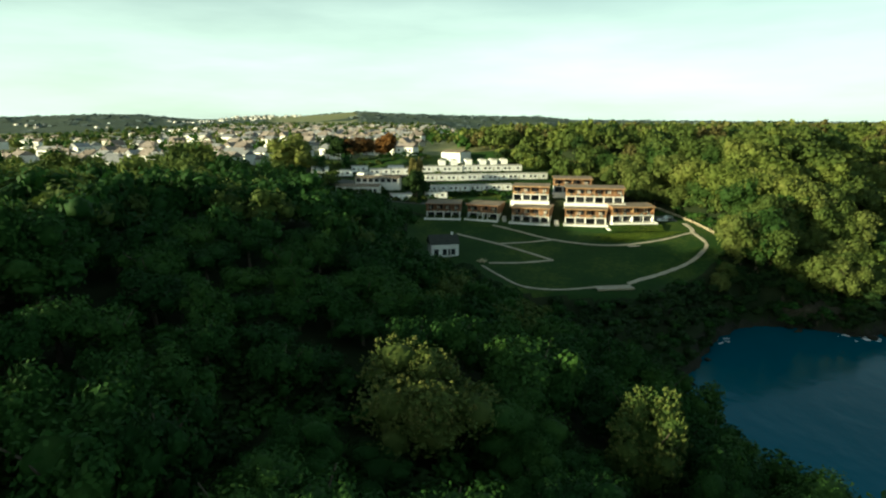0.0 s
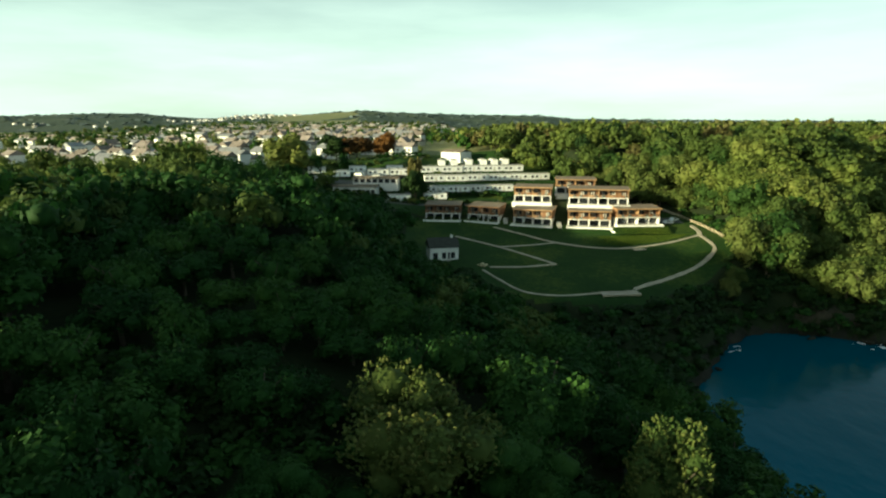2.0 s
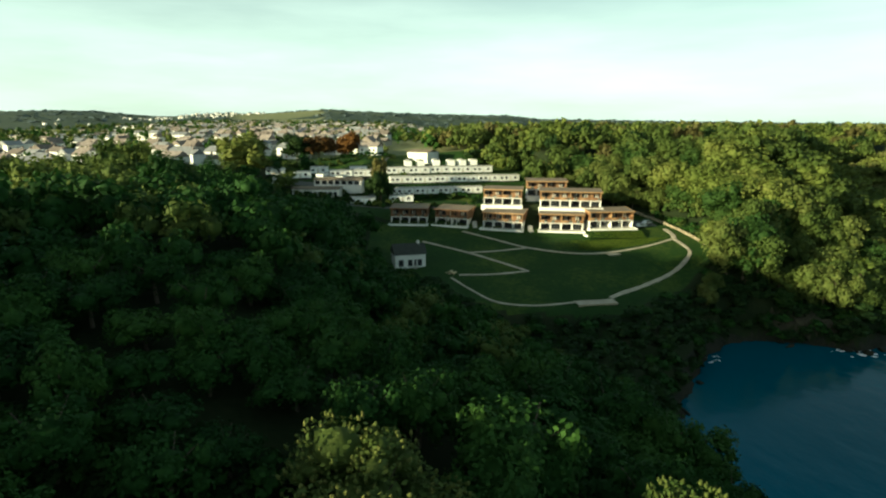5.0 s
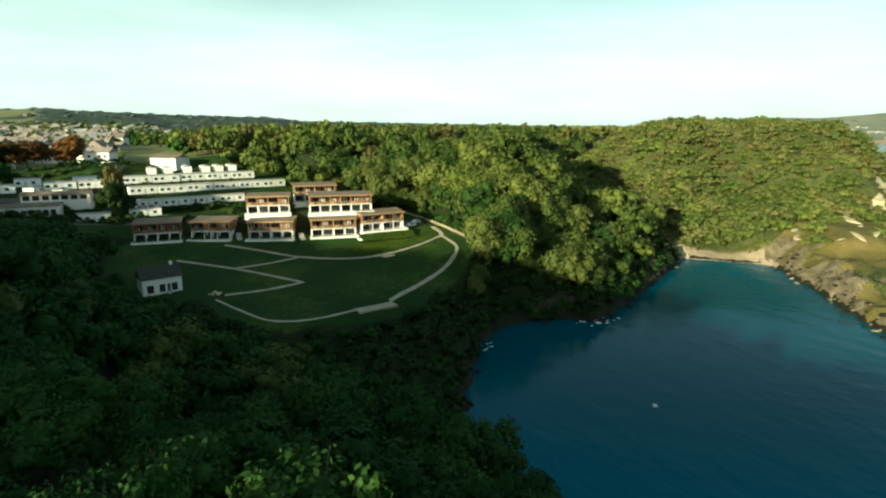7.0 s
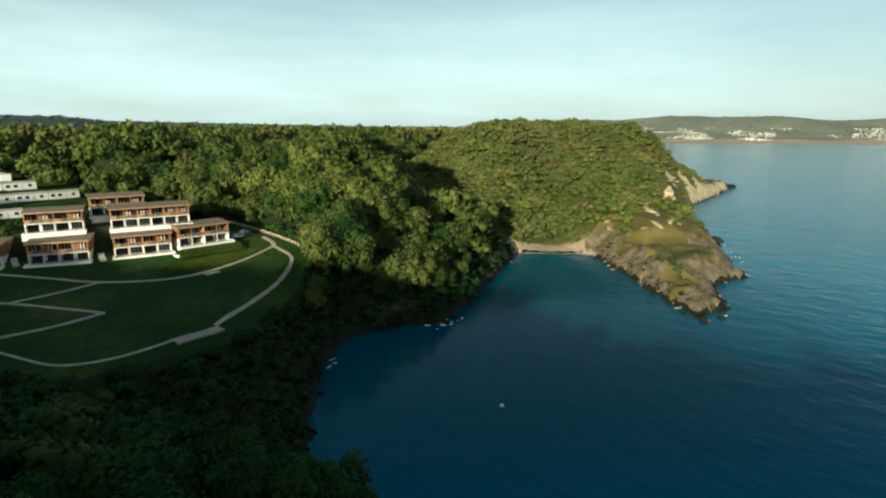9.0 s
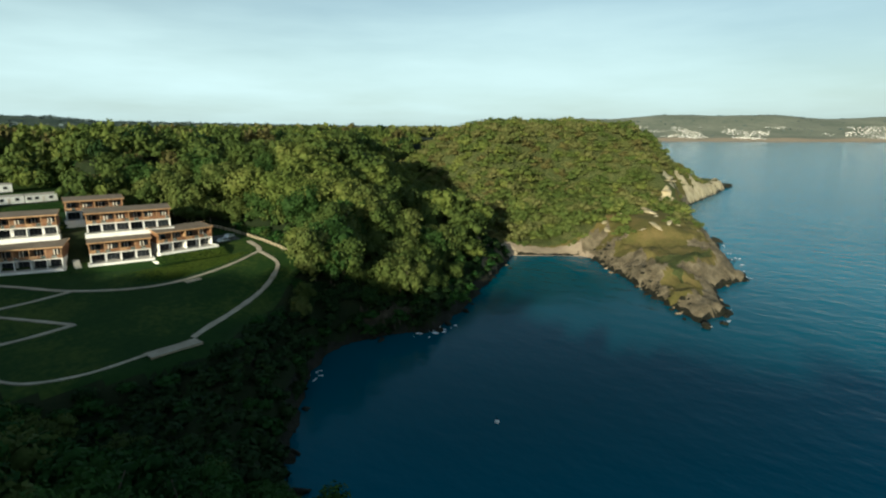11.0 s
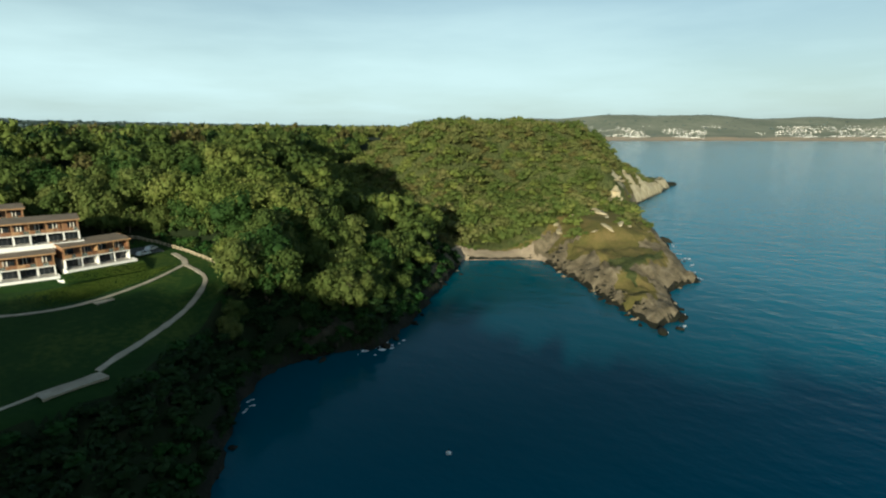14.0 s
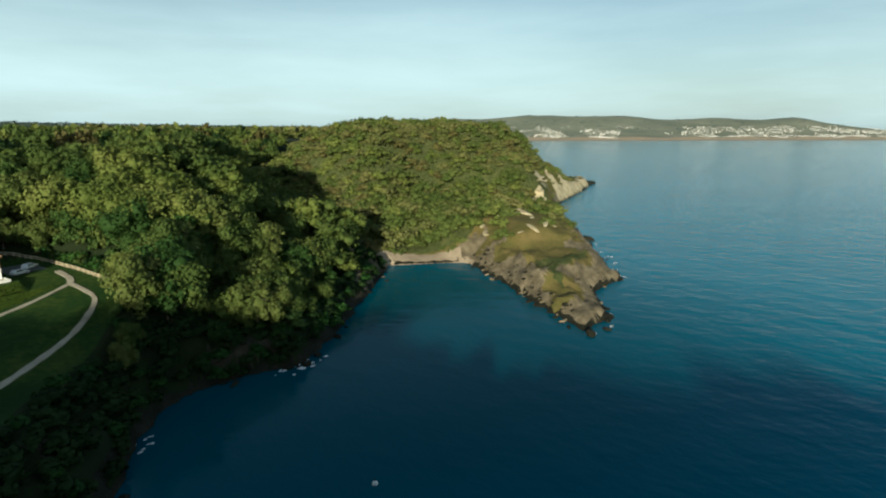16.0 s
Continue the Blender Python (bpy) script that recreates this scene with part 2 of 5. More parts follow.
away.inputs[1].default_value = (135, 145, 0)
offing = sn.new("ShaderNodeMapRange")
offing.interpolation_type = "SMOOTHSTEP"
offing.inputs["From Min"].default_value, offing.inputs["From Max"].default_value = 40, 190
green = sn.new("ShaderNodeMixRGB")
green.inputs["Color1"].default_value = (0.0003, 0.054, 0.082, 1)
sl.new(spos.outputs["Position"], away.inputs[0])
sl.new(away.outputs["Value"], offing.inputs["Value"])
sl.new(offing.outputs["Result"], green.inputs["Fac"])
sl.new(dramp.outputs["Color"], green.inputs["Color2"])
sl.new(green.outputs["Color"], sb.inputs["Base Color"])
# the cove lies calm behind its headlands, the open bay is ruffled
calm_from = sn.new("ShaderNodeVectorMath")
calm_from.operation = "DISTANCE"
calm_from.inputs[1].default_value = (120, 150, 0)
calm = sn.new("ShaderNodeMapRange")
calm.interpolation_type = "SMOOTHSTEP"
for slot, value in (("From Min", 40), ("From Max", 190), ("To Min", 0.22), ("To Max", 1.0)):
    calm.inputs[slot].default_value = value
sl.new(spos.outputs["Position"], calm_from.inputs[0])
sl.new(calm_from.outputs["Value"], calm.inputs["Value"])
last = None
for size, turn, stretch_y, strength, dist in ((7.0, 0.5, 1.6, 0.9, 0.8), (2.2, 0.9, 1.5, 0.8, 0.3), (26.0, 0.4, 1.6, 0.5, 1.2)):
    sm, st, sbp = sn.new("ShaderNodeMapping"), sn.new("ShaderNodeTexNoise"), sn.new("ShaderNodeBump")
    sm.inputs["Rotation"].default_value = (0, 0, turn)
    sm.inputs["Scale"].default_value = (1 / size, 1 / (size * stretch_y), 1 / size)
    st.inputs["Scale"].default_value, st.inputs["Detail"].default_value = 1.0, 4
    sbp.inputs["Distance"].default_value = dist
    force = sn.new("ShaderNodeMath")
    force.operation = "MULTIPLY"
    force.inputs[1].default_value = strength
    sl.new(calm.outputs["Result"], force.inputs[0])
    sl.new(force.outputs[0], sbp.inputs["Strength"])
    sl.new(spos.outputs["Position"], sm.inputs["Vector"])
    sl.new(sm.outputs["Vector"], st.inputs["Vector"])
    sl.new(st.outputs["Fac"], sbp.inputs["Height"])
    if last:
        sl.new(last.outputs["Normal"], sbp.inputs["Normal"])
    last = sbp
sl.new(last.outputs["Normal"], sb.inputs["Normal"])
M["water"] = water


# ---- building helpers ----
def box(bm, x0, x1, y0, y1, z0, z1):
    v = [bm.verts.new((x, y, z)) for z in (z0, z1) for x, y in ((x0, y0), (x1, y0), (x1, y1), (x0, y1))]
    for f in ((3, 2, 1, 0), (4, 5, 6, 7), (0, 1, 5, 4), (1, 2, 6, 5), (2, 3, 7, 6), (3, 0, 4, 7)):
        bm.faces.new([v[i] for i in f])
    return v


def boxes(*dims):
    bm = bmesh.new()
    for d in dims:
        box(bm, *d)
    return bm


def finish(name, bm, material, bevel=0.0):
    if bevel:
        bmesh.ops.bevel(bm, geom=bm.edges[:], offset=bevel, segments=1, affect="EDGES")
    me = bpy.data.meshes.new(name)
    bm.to_mesh(me)
    bm.free()
    me.materials.append(material)
    return new(name, me)


def part(name, bm, material, parent, label="", bevel=0.0):
    ob = finish(name, bm, material, bevel)
    ob.parent = parent
    return tagged(ob, label)


def tri_mesh(name, verts, tris, materials, index=None, smooth=False):
    """One mesh out of arrays of places and triangles."""
    me = bpy.data.meshes.new(name)
    verts, tris = np.asarray(verts, np.float32), np.asarray(tris, np.int32)
    me.vertices.add(len(verts))
    me.vertices.foreach_set("co", verts.ravel())
    me.loops.add(tris.size)
    me.loops.foreach_set("vertex_index", tris.ravel())
    me.polygons.add(len(tris))
    me.polygons.foreach_set("loop_start", np.arange(0, tris.size, 3, dtype=np.int32))
    for m in materials:
        me.materials.append(m)
    if index is not None:
        me.polygons.foreach_set("material_index", np.asarray(index, np.int32))
    if smooth:
        me.polygons.foreach_set("use_smooth", np.ones(len(tris), bool))
    me.update(calc_edges=True)
    me.validate()
    return me


def step(a, b, v):
    t = np.clip((v - a) / (b - a), 0.0, 1.0)
    return t * t * (3 - 2 * t)


# ---- the land's form ----
COAST = [(95, -900), (85, -60), (74, 0), (64, 40), (54, 70), (48, 95), (54, 118), (68, 136), (80, 152), (89, 159), (99, 161), (111, 157), (122, 152),
         (132, 154), (144, 160), (174, 176), (201, 190), (219, 201), (232, 187), (245, 174), (228, 151), (217, 137), (203, 120), (192, 105), (188, 98),
         (201, 95), (215, 101), (230, 109), (254, 106), (275, 119), (326, 146), (374, 176), (458, 216), (560, 232), (617, 243), (657, 260), (640, 330),
         (1000, 800), (2100, 1500), (2863, 1653), (3189, 1161), (3544, 625), (3958, 0), (4258, -447), (4600, -900)]
LAND = COAST + [(6190, -900), (6190, 4990), (-2600, 4990), (-2600, -900)]
LAWN = [(10, 172), (16, 162), (24, 155), (40, 151), (55, 152), (68, 163), (82, 174), (93, 186), (101, 197), (99, 214), (95, 227), (84, 226), (82, 217), (64, 217), (42, 219), (20, 226), (-8, 230), (-14, 212), (-13, 178), (-4, 174)]


def inside_distance(poly, x, y):
    """Metres from the outline, positive within it."""
    x, y = np.asarray(x, float), np.asarray(y, float)
    best, inside = np.full(x.shape, 1e12), np.zeros(x.shape, bool)
    for (ax, ay), (bx, by) in zip(poly, poly[1:] + poly[:1]):
        ex, ey = bx - ax, by - ay
        t = np.clip(((x - ax) * ex + (y - ay) * ey) / (ex * ex + ey * ey), 0, 1)
        best = np.minimum(best, (x - ax - t * ex) ** 2 + (y - ay - t * ey) ** 2)
        if ay != by:
            inside ^= ((ay > y) != (by > y)) & (x < ex * (y - ay) / (by - ay) + ax)
    return np.where(inside, 1, -1) * np.sqrt(best)


# heights that the ground comes near to: x, y, height, reach
# first six: unseen ridges, added to shape the shade on the near slope
NEAR_HILLS = [(-178, -60, 61, 50), (-175, -8, 61, 30), (-165, 42, 62, 30), (-150, 100, 42, 26), (-92, 43, 60, 15), (-101, 25, 53, 12), (-62, 91, 42, 34), (-25, 67, 36, 26), (-57, 130, 38, 34), (-28, 195, 26, 26), (-3, 54, 24, 20), (22, 51, 18, 16), (18, 102, 11, 24),
              (25, 135, 8, 16), (-10, 5, 22, 34), (-80, 20, 40, 50), (-12, 150, 20, 18), (0, 244, 25, 14), (-24, 252, 27, 16), (36, 236, 29.5, 9), (60, 231, 29.5, 9),
              (55, 246, 32.5, 9), (10, 268, 29.3, 9), (15, 280, 33.7, 7), (16, 293, 37.3, 9), (12, 306, 39.5, 12), (-38, 257, 31, 12), (-40, 276, 37, 12), (4, 160, 14, 9)]
FAR_HILLS = [(117, 246, 41, 24), (89, 235, 25.5, 13), (80, 229, 25, 8), (82, 250, 31, 13), (101, 222, 25, 9), (128, 212, 25, 14), (106, 198, 25, 10), (160, 290, 48, 45), (185, 235, 18, 18), (216, 240, 8, 20), (228, 300, 18, 30), (262, 390, 30, 50),
             (335, 305, 61, 42), (300, 205, 16, 28), (282, 160, 17, 20), (240, 138, 9, 16), (205, 106, 4, 14), (405, 272, 61, 36), (440, 262, 59, 22), (500, 280, 31, 26), (545, 285, 14, 28), (600, 268, 8, 40),
             (540, 370, 36, 50), (302, 492, 53, 80), (420, 590, 52, 90), (600, 620, 52, 120), (140, 420, 49, 80), (133, 176, 6, 12), (165, 196, 7, 14), (236, 200, 4, 10)]


CREST_BEARING = (-60, -38.9, -35.1, -31, -27.9, -26.5, -24, -22.5, -20.5, -17.9, -15.2, -11.3, -8.4, -6.1, 0.9, 9.7, 12.5, 23, 39, 60)
CREST_RISE = (0.018, 0.0186, 0.0213, 0.0249, 0.0248, 0.0214, 0.0153, 0.0164, 0.0215, 0.0238, 0.0231, 0.0275, 0.0318, 0.0289, 0.0250, 0.0226, 0.0173, 0.0142, 0.0100, 0.009)


def ground(x, y):
    """Height of the land."""
    x, y = np.asarray(x, float), np.asarray(y, float)
    total, weight = np.full(x.shape, 40.0 * 0.003), np.full(x.shape, 0.003)
    for hx, hy, hz, reach in NEAR_HILLS + FAR_HILLS:
        w = np.exp(-((x - hx) ** 2 + (y - hy) ** 2) / (reach * reach))
        total, weight = total + w * hz, weight + w
    base = total / weight
    far = np.hypot(x, y)
    town = step(90, -60, x)
    west = step(-20, -28, np.degrees(np.arctan2(x, y)))
    street = np.interp(far, (330, 450, 600, 900, 1200), (40.5, 45.5, 50, 57, 60)) * (1 - west) + np.interp(far, (300, 450, 700, 1000, 1200), (40, 43, 44, 44, 48)) * west
    settled = town * step(312, 345, y) * step(1.4, 1.0, -x / np.maximum(y, 1.0))
    base = base * (1 - settled) + street * settled
    # the hills behind the town: their crest as seen by bearing
    crest = 50 + 2600 * np.interp(np.degrees(np.arctan2(x, y)), CREST_BEARING, CREST_RISE)
    rise = step(1000, 2600, far)
    base = base * (1 - rise) + crest * rise
    # the shore across the bay climbs from low fields to a long ridge
    inland = np.maximum(inside_distance(LAND, x, y), 0)
    across = step(1900, 2600, x) * step(48, 58, np.degrees(np.arctan2(x, y)))
    ridge = 3 + 11 * step(0, 130, inland) + 58 * step(90, 800, inland) + (88 + 14 * np.sin(y / 260 + 1.2) + 8 * np.sin(y / 97)) * step(550, 1350, inland)
    base = base * (1 - across) + ridge * across
    lawn = step(-11, 1, inside_distance(LAWN, x, y))
    base = base * (1 - lawn) + (-8.4 + 0.0227 * x + 0.135 * y) * lawn
    # terraces of the caravan park
    s = y - 0.2 * x
    park = step(-22, -15, x) * step(64, 57, x) * step(246, 252, s) * step(322, 310, s)
    shelf = np.interp(s, (248, 256, 261, 264.5, 270, 273.5, 279, 284, 290, 299, 310, 320), (26, 27, 27.1, 29.1, 29.2, 33.4, 33.5, 37.0, 37.1, 39.3, 39.8, 40))
    base = base * (1 - park) + shelf * park
    d = inside_distance(LAND, x, y)
    beach = np.exp(-((x - 236) ** 2 + (y - 192) ** 2) / 20**2)
    cap = (1.45 + 1.2 * step(330, 400, x)) * np.maximum(d, 0) ** 0.85 * (1 - beach) + beach * (0.14 * np.maximum(d, 0) + 0.9 * np.maximum(d - 13, 0))
    h = np.minimum(base, cap) - 0.18 * np.minimum(base, cap) * np.exp(-((base - cap) ** 2) / 30)
    return np.where(d > 0, h, np.maximum(d * 0.5, -6))


def stops(*runs):
    """Grid lines: start, then end and step for each run."""
    out = [runs[0]]
    for end, size in runs[1:]:
        n = max(1, round((end - out[-1]) / size))
        out += list(np.linspace(out[-1], end, n + 1)[1:])
    return np.array(out)


gx = stops(-2600, (-1000, 160), (-300, 50), (-130, 12), (40, 5), (300, 1.9), (345, 2.5), (680, 5), (1400, 50), (2700, 150), (4500, 60), (6200, 150))
gy = stops(-900, (-100, 100), (60, 8), (230, 1.9), (300, 2.5), (400, 5), (640, 10), (1400, 40), (5000, 150))
X, Y = np.meshgrid(gx, gy)
Z = ground(X, Y)
shore = inside_distance(LAND, X, Y)
lawn_d = inside_distance(LAWN, X, Y)
rough_amp = np.clip(1 - np.abs(shore - 8) / 26, 0, 1) * (X > 40) * (X < 700) * (lawn_d < -4) * np.clip(np.hypot(X - 236, Y - 192) / 14 - 0.8, 0, 1)
for i, j in zip(*np.nonzero(rough_amp > 0.02)):
    p = Vector((X[i, j], Y[i, j], 0))
    crag = noise.fractal(p / 9, 0.7, 2.2, 5) + 1.3 * abs(noise.noise(p / 5 + Vector((7, 3, 1)))) - 0.4 + 0.7 * abs(noise.noise(p / 2.4))
    Z[i, j] += rough_amp[i, j] * crag * (2.5 if X[i, j] > 180 else 1.7)
slope = np.hypot(np.gradient(Z, gy, axis=0), np.gradient(Z, gx, axis=1))
ny, nx = X.shape
quad = (np.arange(ny - 1)[:, None] * nx + np.arange(nx - 1)).ravel()
tris = np.stack([quad, quad + 1, quad + nx + 1, quad, quad + nx + 1, quad + nx], 1).reshape(-1, 3)
cx, cy, cz = X.ravel()[tris].mean(1), Y.ravel()[tris].mean(1), Z.ravel()[tris].mean(1)
cs, cd, cl_ = slope.ravel()[tris].mean(1), shore.ravel()[tris].mean(1), lawn_d.ravel()[tris].mean(1)
kind = np.zeros(len(tris), int)                                        # woodland floor
open_land = (np.hypot(cx, cy) > 700) | ((cy > 300) & (cx < 70)) | ((cy > 232) & (cx < 60) & (cx > -60))
kind[open_land] = 1
kind[open_land & (cy < 345) & (cy > 200)] = 2
bearing = np.degrees(np.arctan2(cx, cy))
field = (bearing > -17) & (bearing < -9) & (np.hypot(cx, cy) < 2300) & (np.abs(np.hypot(cx, cy) - 1900 - 25 * bearing) > 45)
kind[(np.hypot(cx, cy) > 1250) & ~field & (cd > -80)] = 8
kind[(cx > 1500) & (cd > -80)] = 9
kind[(cl_ > -2.5) & (cs < 0.45)] = 2
headland = (cx > 180) & (cy < 320) & (cx < 700)
kind[headland & (cd > 0)] = 3
bare_top = ((cx - 268) / 42) ** 2 + ((cy - 151) / 30) ** 2 < 1
kind[headland & (cd > 12) & ~bare_top] = 10
jag = 3 * np.sin(cx / 5.0) + 2.5 * np.sin(cy / 3.7 + cx / 9)
kind[(cd < 8 + jag) & (cd > -50) & (cx < 700) & (cl_ < -3)] = 4
# foot of the cove: near-black floor and rock with its shade painted in
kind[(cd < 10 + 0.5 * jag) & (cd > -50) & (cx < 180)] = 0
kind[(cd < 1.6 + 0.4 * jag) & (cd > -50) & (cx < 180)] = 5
kind[headland & (cx < 300) & (cd < 9 + 1.6 * jag + 3 * np.sin(cx / 13)) & (cy < 175)] = 4
kind[headland & (((cx - 209) / 9) ** 2 + ((cy - 111) / 5) ** 2 < 1 + 0.1 * jag)] = 3
kind[headland & (cx > 470) & (cd < 11 + 1.6 * jag)] = 6
for ox, oy, wide in ((415, 208, 7), (440, 216, 8), (366, 191, 6), (388, 199, 6.5), (350, 185, 4)):
    kind[np.hypot((cx - ox) / 1.7, cy - oy) < wide * (0.75 + 0.12 * jag)] = 6
kind[headland & (cx > 270) & (cx <= 470) & (cd < 7 + jag)] = 4
# rock faces below lawn and hill, painted in the shade-darkened rock
for ox, oy, wide in ((114, 161.5, 5.5), (120, 159, 4), (88, 169, 2.6), (62, 145, 2.4), (172, 178, 5), (106, 163, 3)):
    kind[np.hypot(cx - ox, (cy - oy) * 1.3) < wide + 0.3 * jag] = 11
kind[(cz < 1.3) & (cd < 9) & (cx < 700)] = 5
kind[(np.hypot(cx - 236, cy - 192) < 24) & (cz < 1.6)] = 7
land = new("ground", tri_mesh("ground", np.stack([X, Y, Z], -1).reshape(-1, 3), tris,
           [M[k] for k in ("woodland_floor", "meadow", "lawn", "turf", "rock", "wet_rock_shade_tone", "limestone", "shingle", "far_wood_hazed", "far_fields", "scrub_floor", "cliff_rock_shaded")], kind))
tagged(land, "coastal land with lawn, woodland soil and bare cliffs", "ground", kind="structure")



def lie(x, y):
    """Height of the finished ground sheet."""
    x, y = np.asarray(x, float), np.asarray(y, float)
    i, j = np.clip(np.searchsorted(gx, x) - 1, 0, nx - 2), np.clip(np.searchsorted(gy, y) - 1, 0, ny - 2)
    u, v = (x - gx[i]) / (gx[i + 1] - gx[i]), (y - gy[j]) / (gy[j + 1] - gy[j])
    return (Z[j, i] * (1 - u) + Z[j, i + 1] * u) * (1 - v) + (Z[j + 1, i] * (1 - u) + Z[j + 1, i + 1] * u) * v


def height(x, y):
    return float(lie(np.array([x]), np.array([y]))[0])


bm = bmesh.new()
vs = [bm.verts.new(p) for p in ((-2600, -4900, 0), (6190, -4900, 0), (6190, 4990, 0), (-2600, 4990, 0))]
bm.faces.new(vs)
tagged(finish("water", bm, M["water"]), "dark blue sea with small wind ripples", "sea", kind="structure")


# ---- gravel paths on the lawn ----
def ribbon(name, line, width, material, lift=0.07, thick=0.25, closed_ends=True):
    """A strip that follows the ground along a smoothed line."""
    pts = []
    ext = [line[0]] + list(line) + [line[-1]]
    for k in range(1, len(ext) - 2):
        p0, p1, p2, p3 = (Vector((*ext[k + o], 0)) for o in (-1, 0, 1, 2))
        n = max(2, int((p2 - p1).length / 1.5))
        for i in range(n):
            t = i / n
            pts.append(0.5 * (2 * p1 + (p2 - p0) * t + (2 * p0 - 5 * p1 + 4 * p2 - p3) * t * t + (3 * p1 - p0 - 3 * p2 + p3) * t**3))
    pts.append(Vector((*line[-1], 0)))
    bm = bmesh.new()
    rows = []
    for k, p in enumerate(pts):
        way = (pts[min(k + 1, len(pts) - 1)] - pts[max(k - 1, 0)]).normalized()
        side = Vector((-way.y, way.x, 0))
        w = width * (0.5 + 0.06 * math.sin(k * 1.7) + 0.04 * math.sin(k * 0.6))
        row = []
        for s in (-1, 1):
            q = p + side * s * w
            z = height(q.x, q.y)
            row += [bm.verts.new((q.x, q.y, z + lift)), bm.verts.new((q.x, q.y, z - thick))]
        rows.append(row)
    for a, b in zip(rows, rows[1:]):
        for f in ((a[0], a[2], b[2], b[0]), (a[1], a[0], b[0], b[1]), (a[2], a[3], b[3], b[2])):
            bm.faces.new(f)
    bmesh.ops.recalc_face_normals(bm, faces=bm.faces)
    return finish(name, bm, material)


for line, width in (
    ([(19, 218), (29, 208.5), (39, 199), (52, 192.5), (64, 191.5), (79, 196), (92.4, 203.2)], 0.99),
    ([(94, 214), (94, 207), (92.4, 203.2)], 1.46),
    ([(92.4, 203.2), (93, 197), (92.5, 191), (86.8, 184.2), (75.6, 175.0), (62.2, 164.8), (54.6, 158.6)], 1.16),
    ([(44.5, 156), (33, 154.8), (23, 157.8), (16.5, 167), (12, 175)], 0.69),
    ([(4, 208), (19, 195.5), (28, 186.5), (35.5, 178.5)], 0.95),
    ([(36, 178.3), (25, 176.6), (14.5, 177)], 0.95),
    ([(19.5, 195.5), (30, 196.5), (39, 198.5)], 0.86),
):
    tagged(ribbon("path", line, width, M["gravel"], 0.17, 0.4), "pale gravel footpath winding across the lawn", "path", "footpaths", "structure")

# lighter grass between end blocks and upper path, added as the lawn's sunlit patch
def grass_tufts(count):
    rs = np.random.default_rng(77)
    x, y = rs.uniform(50, 91, count), rs.uniform(192, 209, count)
    bank = (x > 62.8) & (x < 83) & (y > 204.4)
    low = np.interp(x, (50, 64, 79, 92), (194.2, 193.0, 197.6, 205.0))
    keep = (y > low + rs.uniform(0, 1.5, count)) & (bank | (y < 204.5)) & (x + rs.normal(size=count) * 4 > 58) & (y < 208.4)
    x, y, bank = x[keep], y[keep], bank[keep]
    z = lie(x, y)
    z = np.where(bank, np.maximum(z, 21.3 + (y - 204.3) * 0.405), z)
    V, F = [], []
    for k in range(3):
        turn, tall, wide = rs.uniform(0, 6.283, len(x)), rs.uniform(0.12, 0.3, len(x)), rs.uniform(0.06, 0.13, len(x))
        du, dv = np.cos(turn) * wide, np.sin(turn) * wide
        lean = rs.normal(size=(2, len(x))) * 0.07
        at = 3 * len(x) * k
        V += [np.stack([x - du, y - dv, z - 0.03], 1), np.stack([x + du, y + dv, z - 0.03], 1), np.stack([x + lean[0], y + lean[1], z + tall], 1)]
        F.append(at + np.arange(len(x))[:, None] + np.array([0, len(x), 2 * len(x)]))
    tagged(new("long_grass", tri_mesh("long_grass", np.concatenate(V), np.concatenate(F), [M["sunlit_grass_blade"]])), "lighter grass tufts standing in for sunlight below the end blocks", "grass", kind="stuff")


grass_tufts(16000)

# a heap of pale stones where two paths meet
heap = tagged(new("stone_heap"), "pale stones heaped beside the footpath", "stones")
heap.matrix_world = pose(12.2, 178.4, height(12.2, 178.4))
stones = random.Random(6)
for k in range(11):
    bm = bmesh.new()
    size = stones.uniform(0.3, 0.62)
    bmesh.ops.create_icosphere(bm, subdivisions=1, radius=size)
    for q in bm.verts:
        q.co = Vector((q.co.x * stones.uniform(0.8, 1.2), q.co.y, q.co.z * 0.7)) + Vector((math.cos(k * 2.4) * 0.16 * k, math.sin(k * 2.4) * 0.13 * k, size * 0.4 + (0.5 if k < 3 else 0)))
    part("stone", bm, M["limestone"], heap)

# viewing platform of pale boards at the lawn's lower edge
pz = height(50, 156)
deck = tagged(new("viewing_platform"), "pale weathered viewing platform beside the lower path", "platform")
deck.matrix_world = pose(44.3, 153.0, pz + 0.15, 0, 0, 8)
for k in range(28):
    part("plank", boxes((k * 0.4, k * 0.4 + 0.385, 0, 3.7 - 0.02 * (k % 3), -0.04, 0.05 + 0.01 * (k % 2))), M["gravel"], deck)
part("joist", boxes((0, 11.2, 0.3, 0.5, -0.6, -0.045), (0, 11.2, 3.2, 3.4, -0.6, -0.045)), M["fence_wood"], deck)
bench_slab = tagged(new("stone_slab"), "flat pale stone resting place beside the upper path", "slab")
bench_slab.matrix_world = pose(66.5, 190.2, height(66.5, 190.2), 0, 0, 12)
part("slab", boxes((-2.2, 2.2, -0.9, 0.9, -0.2, 0.14)), M["gravel"], bench_slab, bevel=0.03)


# ---- apartment blocks ----
def window(parent, x0, x1, y, z0, z1, panes=1, frame_mat="frame_dark"):
    t = 0.06
    cuts = [x0 + (x1 - x0) * k / panes for k in range(panes + 1)]
    w = part("window", boxes((x0, x1, y - 0.05, y + 0.04, z0, z1)), M[frame_mat], parent)
    for a, b in zip(cuts, cuts[1:]):
        part("pane", boxes((a + t, b - t, y - 0.056, y - 0.044, z0 + t, z1 - t)), M["glass"], w)
    return w


